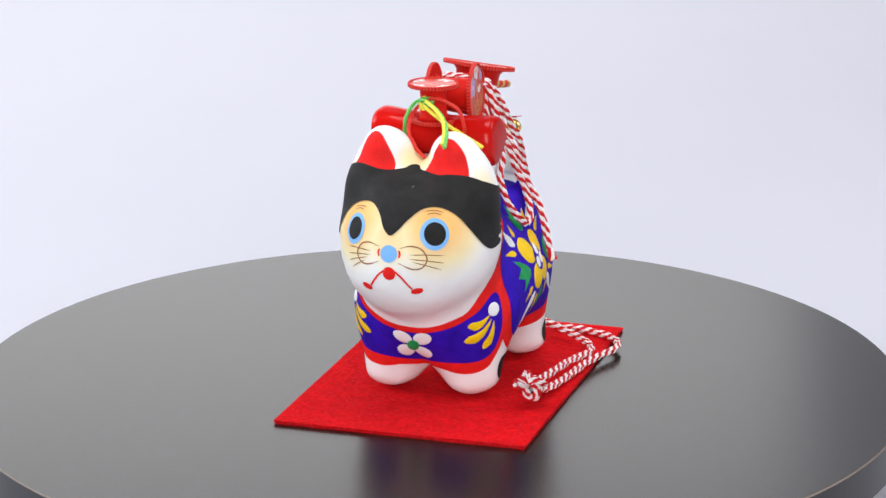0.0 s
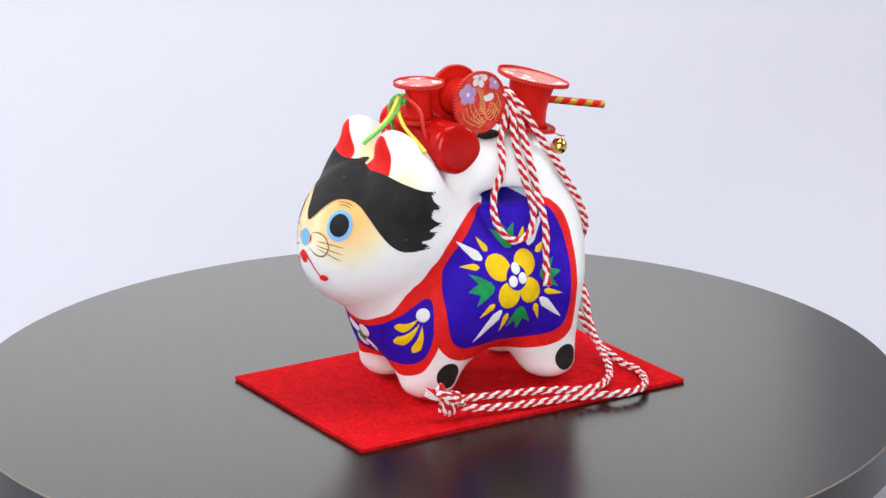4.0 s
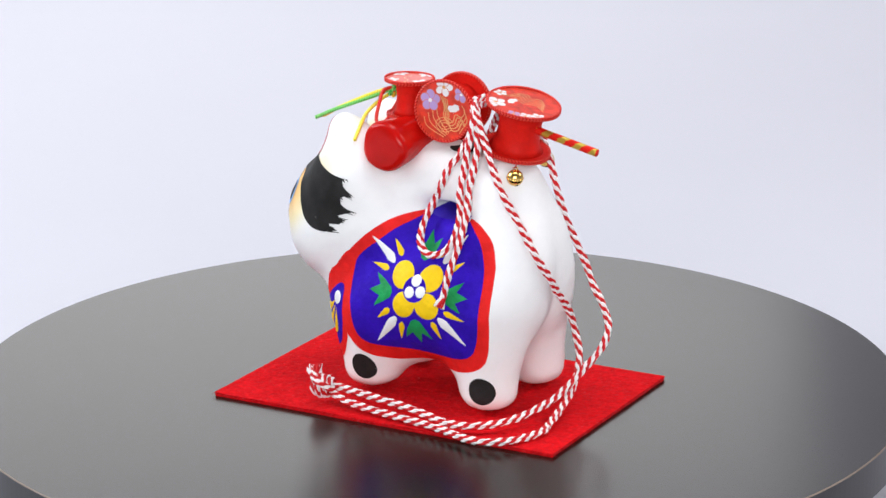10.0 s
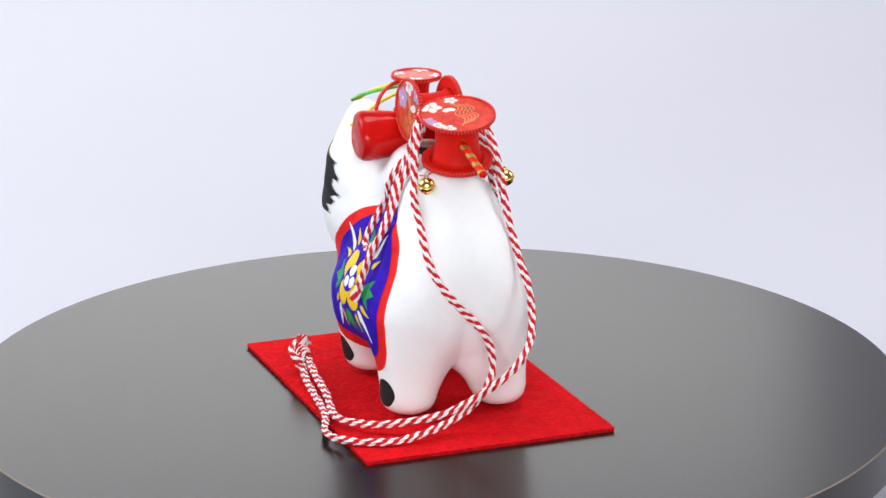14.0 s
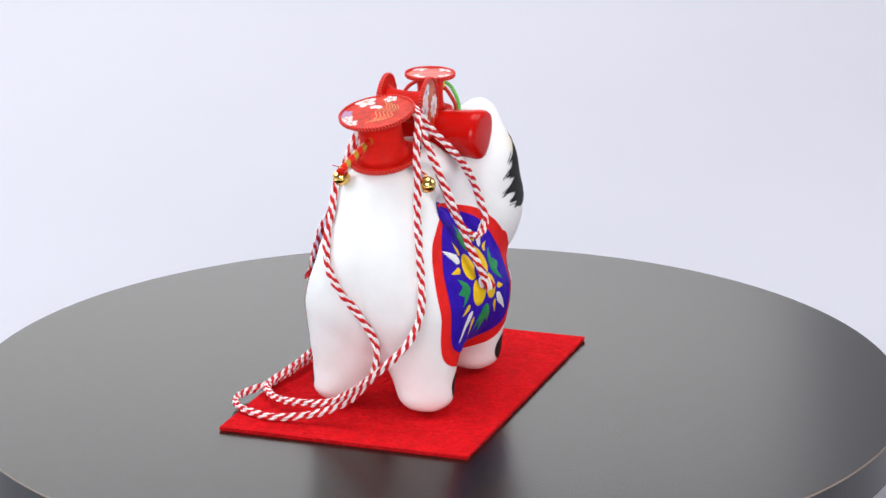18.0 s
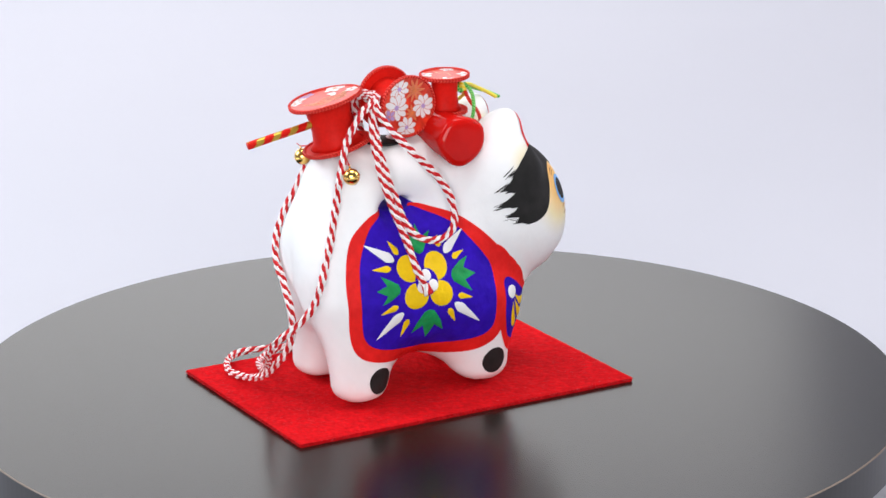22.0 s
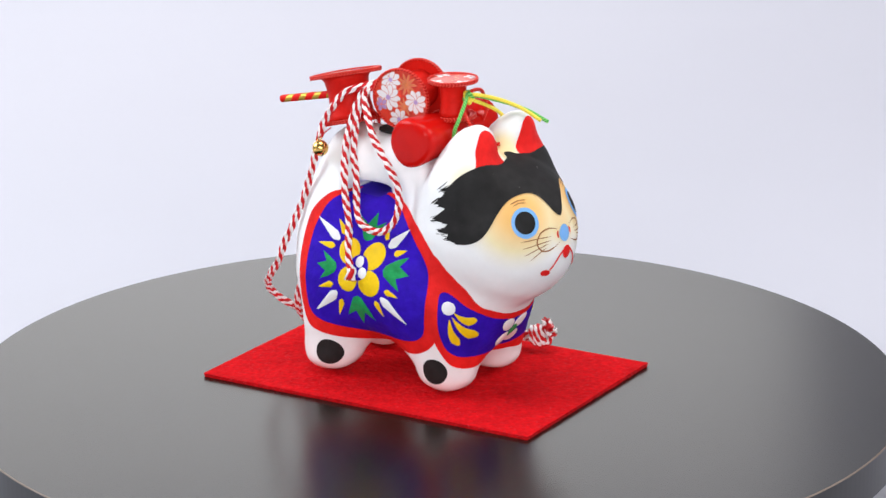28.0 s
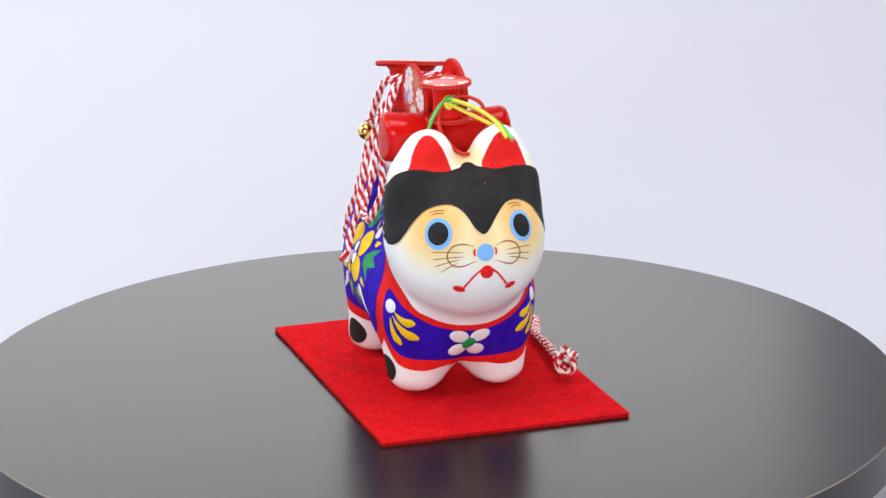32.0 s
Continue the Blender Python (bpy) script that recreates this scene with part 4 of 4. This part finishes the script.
part("printed_petal", flat_shape("printed_petal", [on_top(2.2 + 3.4 * a, -5 + 2.4 * b) for a, b in ((1, 0), (0.6, 0.8), (0, 0.5), (-0.6, 0.8), (-1, 0), (-0.4, -0.8), (0.4, -0.8))], 0.42, PRINT_WHITE), skins[0].parent, "white printed petal", skins[0].matrix_basis.copy())
for k in range(5):
    swirl(skins[0], [on_top(0.5 - 1.9 * k, -11.5 + 0.8 * k), on_top(-2.6 - 1.7 * k, -6 + 0.6 * k), on_top(0.6 - 1.9 * k, -0.5), on_top(-2.0 - 1.8 * k, 5.5 - 0.5 * k), on_top(1.0 - 1.6 * k, 11.5 - 0.8 * k)], 0.36 + 0.004 * k, PRINT_GOLD, 0.5)
blossom(skins[1], 5, 5, 6, PRINT_WHITE, clip=16)

# lacquered wooden roller across the neck
roller = part("roller", lathe("roller", [(8.6, -30.4), (10.6, -29.9), (11.5, -28.6), (11.8, -26.6), (11.2, -20), (10.4, -10), (10.0, 0), (10.4, 10), (11.3, 20), (11.9, 26.6), (11.6, 28.6), (10.7, 29.9), (8.7, 30.4)], LACQUER, 56),
              dog, "glossy red lacquered wooden roller", place((-0.3, -5.6, 124.5), (62, -0.8, -0.8)))

for v in roller.data.vertices:
    a = math.atan2(v.co.y, v.co.x)
    swell = 1 + 0.022 * math.sin(3 * a + 0.7 + v.co.z * 40) + 0.016 * math.sin(5 * a + 2.1) + 0.012 * math.sin(a * 2 - v.co.z * 90)
    v.co.x, v.co.y = v.co.x * swell, v.co.y * swell
    v.co.z += 0.0005 * math.sin(2 * a + 0.5)

# dark pad under the drums
pad = lathe("saddle_pad", [(8.5, 0), (9.2, 0.4), (9.0, 1.2), (8.0, 1.5)], BLACK_PAINT, 28)
part("saddle_pad", pad, dog, "small black pad under the drums", place((0, 22, 121.2), (0, 0, 1)))


def flute():
    """A thin paper-wrapped stick with slanting gold bands."""
    n, rows = 18, 64
    length = 42.0
    verts, faces, slots = [], [], []
    for k in range(rows + 1):
        for i in range(n):
            a = 2 * math.pi * i / n
            verts.append((1.85 * math.cos(a) * MM, 1.85 * math.sin(a) * MM, length * k / rows * MM))
    for k in range(rows):
        for i in range(n):
            j = (i + 1) % n
            faces.append((k * n + i, k * n + j, (k + 1) * n + j, (k + 1) * n + i))
            turn = (length * (k + 0.5) / rows / 8.6 + i / n) % 1.0
            slots.append(1 if turn < 0.45 else 0)
    faces.append(tuple(rows * n + i for i in range(n)))
    slots.append(0)
    faces.append(tuple(reversed(range(n))))
    slots.append(0)
    return mesh_of("striped_stick", verts, faces, [RED_PAPER, GOLD_FOIL], slots)


part("striped_stick", flute(), dog, "red paper stick wound with gold bands", place((-0.6, 50.0, 136.2), (0.5, 40.7, -8.4)))


def lifted(points, gap):
    """Keep a line of points at least gap outside the dog's skin."""
    p = np.array(points, float)
    for _ in range(4):
        f = dog_field(p)
        p = p + gradient(p) * np.clip(gap - f, 0, None)[:, None]
    return p


def bell(at, hang):
    at = lifted([at], 3.9)[0]
    ball = part("bell", lathe("bell", [(3.9 * math.sin(a), -3.9 * math.cos(a)) for a in np.linspace(0.06, math.pi - 0.06, 17)], GOLD, 32), dog, "small round brass jingle bell", place(at, (0.1, 0.15, 1)))
    part("bell_band", lathe("bell_band", [(3.95, -0.25), (4.1, 0), (3.95, 0.25)], GOLD, 32), ball, "raised brass seam")
    part("bell_slot", mesh_of("bell_slot", [((x) * MM, 3.98 * math.sin(a) * MM, -3.98 * math.cos(a) * MM) for a in np.linspace(-1.0, 1.0, 14) for x in (-0.4, 0.4)], [(2 * i, 2 * i + 1, 2 * i + 3, 2 * i + 2) for i in range(13)], BLACK_PAINT), ball, "dark slot of the bell")
    part("bell_loop", rope("bell_loop", [(0.9 * math.cos(a), 0, 4.4 + 0.9 * math.sin(a)) for a in np.linspace(0, 2 * math.pi, 9)[:-1]], 0.3, [GOLD], strands=2, pitch=4, step=0.3, closed=True), ball, "tiny brass loop")
    top = np.array(at) + (0.4, 0.6, 4.9)
    part("bell_thread", rope("bell_thread", lifted([top, (np.array(top) + hang) / 2 + (0.4, 0.5, 0), hang], 0.4), 0.38, [RED_YARN], strands=2, pitch=1.6, step=0.5, sides=5), dog, "thin red thread holding a bell")
    part("thread_tuft", rope("thread_tuft", [top, top + (3.4, 0.5, 0.7)], 0.3, [RED_YARN], strands=2, pitch=1.6, step=0.5, sides=5), dog, "loose red thread end")


bell((13.8, 55.0, 113.4), (8.5, 53.0, 121.6))
bell((-24.8, 50.2, 113.8), (-17.5, 49.0, 122.5))

# ---- cords ----
CORD = [RED_YARN, WHITE_YARN]
R_CORD = 1.88


def cord(points, label, phase=0.0, free=0):
    points = [(x, y, z if z < 140 else 140 + (z - 140) * 0.5) for x, y, z in points]
    line = spline(points, 4.0)
    line = np.concatenate([line[:free], lifted(line[free:], R_CORD + 0.05)]) if free else lifted(line, R_CORD + 0.05)
    return part("twisted_cord", rope("twisted_cord", line, R_CORD, CORD, phase=phase, plies=2, sides=6, step=0.6), dog, label)


cord([(-6, 29.0, 148.8), (2, 29.2, 149.8), (7.5, 30.4, 149.0), (10.5, 32.6, 145), (13.2, 36.5, 137), (16, 42.2, 127), (18.2, 47, 117.6), (19.3, 52.9, 106.6), (18.6, 58.8, 96.6), (18.4, 64.6, 87), (15.6, 70, 75.3), (8, 72.6, 63.8), (-1.9, 73.6, 52.9),
      (-7.8, 74, 44.4), (-9.7, 75.4, 35.6), (-8.2, 78.2, 27.4), (-2.4, 80.8, 20.2), (5, 82, 14), (17, 83, 8.4), (31, 84.6, 5.2), (39, 86.2, 4.8), (48, 84.6, 4.6), (58.3, 79.8, 4.6), (65.2, 72.2, 4.6), (66.6, 61.7, 4.6), (63.4, 51, 4.6),
      (60.2, 38, 4.6), (59, 22, 5), (57.8, 2, 5.8), (56.5, -12.5, 7.2), (54.2, -21, 9)], "long red and white twisted cord trailing onto the felt")
cord([(6, 28.6, 149.6), (-2, 28.8, 150.6), (-9.0, 30.4, 149.4), (-12.4, 34.4, 146.4), (-16.6, 41, 141.4), (-19.2, 49.6, 129), (-21.5, 54, 115.5), (-22.6, 57, 101.9), (-24.8, 60.6, 88), (-27.4, 64.8, 75.5), (-29.7, 69, 65), (-29.6, 73, 55.2), (-26.8, 80.4, 46), (-20, 87.2, 38), (-11.5, 88, 30), (-2, 84.4, 22.4), (8, 81, 15.6), (19.1, 78.4, 11.4), (29.6, 75.1, 9.4), (38.7, 71.6, 7.8), (48.6, 65.2, 6.8), (56.6, 55.5, 6.6), (58.6, 46, 7.0), (57.0, 35, 8.0), (55.6, 22, 9.4), (55.0, 6, 10.6),
      (53.6, -8, 11.2), (51.9, -21, 11.4)],
     "long red and white twisted cord trailing onto the felt", 1.4)
cord([(-4, 26.0, 147.6), (4, 26.6, 148.2), (8.2, 29.6, 146.4), (9.4, 31.8, 142), (9.8, 30.6, 133), (14.3, 24.7, 118.2), (19.5, 20.1, 105.9), (24, 15.8, 95.5), (28.2, 14.3, 87.6), (32.6, 16.4, 81), (34, 21.9, 77.4), (34, 28.5, 79.3), (31.5, 33, 84.7),
      (28, 34.3, 93.9), (22, 32.4, 106.3), (16.3, 31.6, 123.2), (11.4, 32.8, 140), (8.6, 30.6, 146.2), (2, 28.2, 146.8), (-3, 27.6, 146.8)], "hanging loop of red and white twisted cord", 0.5)
cord([(-3, 30.2, 146.2), (4, 30.6, 147), (9.0, 32.4, 144.2), (11.8, 34.4, 136), (14.4, 36.4, 127.3), (21.3, 36.9, 110.8), (27.5, 38, 96.4), (35, 37.7, 82.6), (39, 35.6, 72.1), (42, 34.2, 60.6)], "short hanging end of red and white twisted cord", 2.2)
cord([(3, 26.4, 149.0), (-5, 27.0, 149.2), (-10.2, 30.4, 147.0), (-14.2, 31.2, 141), (-16.8, 28.8, 134.9), (-23.9, 19.8, 122.9), (-27.2, 8.8, 111), (-28.8, 2.3, 101.1), (-31.3, 0.6, 92.5), (-34.1, 2.4, 85.2), (-34.6, 9.1, 80.7), (-34.4, 18, 81.8), (-32.2, 23.5, 85.9),
      (-28.3, 26.8, 94.1), (-25.5, 28.9, 102.7), (-23, 32, 113.6), (-16.9, 33.8, 130.4), (-12.0, 32.4, 141.5), (-9.6, 30.2, 146.6), (-4, 28.0, 147.4), (3, 27.4, 147.2)], "hanging loop of red and white twisted cord", 0.9)
cord([(2, 30.4, 147.6), (-5, 30.2, 148.4), (-10.6, 32.4, 145.4), (-14.2, 34.4, 138), (-19.6, 36, 126.5), (-25.8, 35.2, 112.1), (-31.2, 31.4, 95.1), (-34.6, 27, 82), (-39.4, 24.3, 69.6), (-41.6, 21.2, 61.6)], "short hanging end of red and white twisted cord", 3.0)

# stopper knot at the end of the two long cords, with a frayed tail
knot_at = np.array([53.9, -25.2, 11.0])
ALONG = np.array([0.12, -0.98, 0.10])
coil = []
for k in range(40):
    a = 2 * math.pi * 3.25 * k / 39
    swell = 1.0 - 0.22 * abs(k / 19.5 - 1)
    coil.append(knot_at + ALONG * (k / 39 - 0.5) * 8.6 + swell * np.array([3.3 * math.cos(a), 0.6 * math.sin(a), 4.6 * math.sin(a)]))
part("cord_knot", rope("cord_knot", coil, R_CORD, CORD, step=0.6, plies=2, sides=6), dog, "tight stopper knot of red and white cord")
cross = [knot_at + np.array([1.2, 6.5, -0.6]), knot_at + np.array([4.6, 3.0, 2.0]), knot_at + np.array([4.9, -0.6, 3.6]), knot_at + np.array([2.8, -3.8, 5.6]), knot_at + np.array([-0.6, -5.6, 5.4])]
part("cord_knot", rope("cord_knot", cross, R_CORD, CORD, step=0.6, phase=1.0, plies=2, sides=6), dog, "tight stopper knot of red and white cord")
rng = random.Random(11)


def frayed(base, tip, wide, count, turn=0.0):
    """The loosened strands at a cord's end."""
    base, tip = np.array(base, float), np.array(tip, float)
    verts, faces, slots = [], [], []
    way = (tip - base) / np.linalg.norm(tip - base)
    u = np.cross(way, (0.2, 0.3, 0.9))
    u /= np.linalg.norm(u)
    v = np.cross(way, u)
    for i in range(count):
        a, r = 2 * math.pi * i / count + rng.uniform(-0.3, 0.3), math.sqrt(rng.uniform(0.05, 1))
        pts = []
        for h in np.linspace(0, 1, 5):
            b = a + 1.3 * h
            pts.append(base + (tip - base) * h * rng.uniform(0.95, 1.05) + (u * math.cos(b) + v * math.sin(b)) * (1.5 + wide * h) * r + np.array([rng.uniform(-0.15, 0.15) for _ in range(3)]))
        f0 = len(faces)
        strand_tube(spline(pts, 0.8), rng.uniform(0.26, 0.40), 5, verts, faces)
        slots += [0 if math.sin(2 * a + turn) > -0.2 else 1] * (len(faces) - f0)
    return part("frayed_end", mesh_of("frayed_end", verts, faces, CORD, slots), dog, "frayed red and white cord end")


for k in range(2):
    frayed(knot_at + np.array([-0.8 + 1.6 * k, -4.2 + 1.6 * k, 3.4]), (49.0 + 3.0 * k, -35.0 + 4.6 * k, 16.0 + 3.4 * k), 1.5, 44, k)
frayed((42.0, 34.2, 61.2), (44.2, 33.4, 56.4), 1.1, 30, 0.6)
frayed((-41.6, 21.2, 62.2), (-44.0, 20.2, 57.6), 1.1, 30, 2.0)

# thin coloured cords tied round the front drum
TIE = np.array([-0.8, -19.6, 143.6])


def thin(points, mats, label, r=1.0, free=True, pitch=2.6):
    line = spline(points, 1.6)
    return part("thin_cord", rope("thin_cord", line if free else lifted(line, r + 0.05), r, mats, strands=4, pitch=pitch, step=0.45, sides=5), dog, label)


thin([(-0.8, -17.6, 144.6), (0.4, -20.6, 144.0), (6.9, -25.6, 141.6), (13.0, -32.6, 138.8), (17.2, -41, 135.4), (19.6, -50.2, 130.9)], [GREEN_YARN, GREEN_LIGHT], "bright green thin cord end")
thin([(-1.6, -18.0, 143.4), (-0.4, -21.2, 144.4), (5.4, -26.4, 142.8), (11.6, -32.6, 139.8), (15.6, -40.0, 136.0), (17.4, -47.5, 131.6)], [YELLOW_YARN, YELLOW_LIGHT], "bright yellow thin cord end")
thin([(-2.4, -18.8, 142.8), (-0.4, -21.6, 141.6), (6.0, -24.4, 138.4), (13.7, -25.7, 134.2), (21.9, -24.1, 129.2), (28.1, -22.7, 125.2)], [YELLOW_YARN, YELLOW_LIGHT], "bright yellow thin cord end")
thin([(0.2, -18.4, 145.4), (-4.6, -20.6, 144.2), (-7.9, -21.4, 141.0), (-11.0, -20.6, 135.0), (-12.2, -18.6, 129.0), (-12.0, -17.5, 124.0)], [GREEN_YARN, GREEN_LIGHT], "bright green thin cord")
thin([(0.4, -18.0, 144.2), (-4.0, -19.6, 142.0), (-6.9, -20.0, 138.7), (-8.0, -24.3, 132.1), (-5.0, -27.4, 125.6), (-0.1, -29.4, 121.4), (4.9, -33.0, 119.6)], [RED_TRIM, RED_LIGHT], "thin red cord threaded into the head", free=False)
thin([(-1.0, -18.4, 144.8), (4.0, -19.6, 145.6), (9.0, -19.4, 144.4), (14.3, -17.6, 140.6), (17.0, -17.6, 133.6), (16.6, -15.6, 128.0)], [RED_TRIM, RED_LIGHT], "thin red cord round the roller")
tie = [TIE + np.array([2.6 * math.cos(a), 1.6 * math.sin(a) + 0.6, 2.2 * math.sin(2 * a) * 0.7]) for a in np.linspace(0, 2 * math.pi, 14)[:-1]]
part("cord_knot", rope("cord_knot", tie, 1.15, [GREEN_YARN, GREEN_LIGHT], strands=4, pitch=3.4, step=0.5, sides=5, closed=True), dog, "small knot of green thin cord")
tie = [TIE + np.array([-1.4 + 1.6 * math.cos(a), 1.0 * math.sin(a) + 0.2, 2.4 * math.sin(a) - 0.6]) for a in np.linspace(0, 2 * math.pi, 12)[:-1]]
part("cord_knot", rope("cord_knot", tie, 1.1, [YELLOW_YARN, YELLOW_LIGHT], strands=4, pitch=3.4, step=0.5, sides=5, closed=True), dog, "small knot of yellow thin cord")


def motions():
    """The platter turns clockwise, seen from above, and carries the mat and the dog."""
    turn = [(t, -9.95 - 10.112 * t) for t in [k * 1.0 for k in range(33)]]
    walk(platter, [(t, pose(0, 0, 0, 0, 0, a)) for t, a in turn])
    walk(mat_ob, [(t, pose(0, 0, 0, 0, 0, a) @ pose(0.0099, 0.0078, 0.0, 0, 0, -7.95)) for t, a in turn])
    walk(dog, [(t, pose(0, 0, 0, 0, 0, a) @ pose(0.0055, 0.0, 0.0, 0, 0, -11.0)) for t, a in turn])


motions()
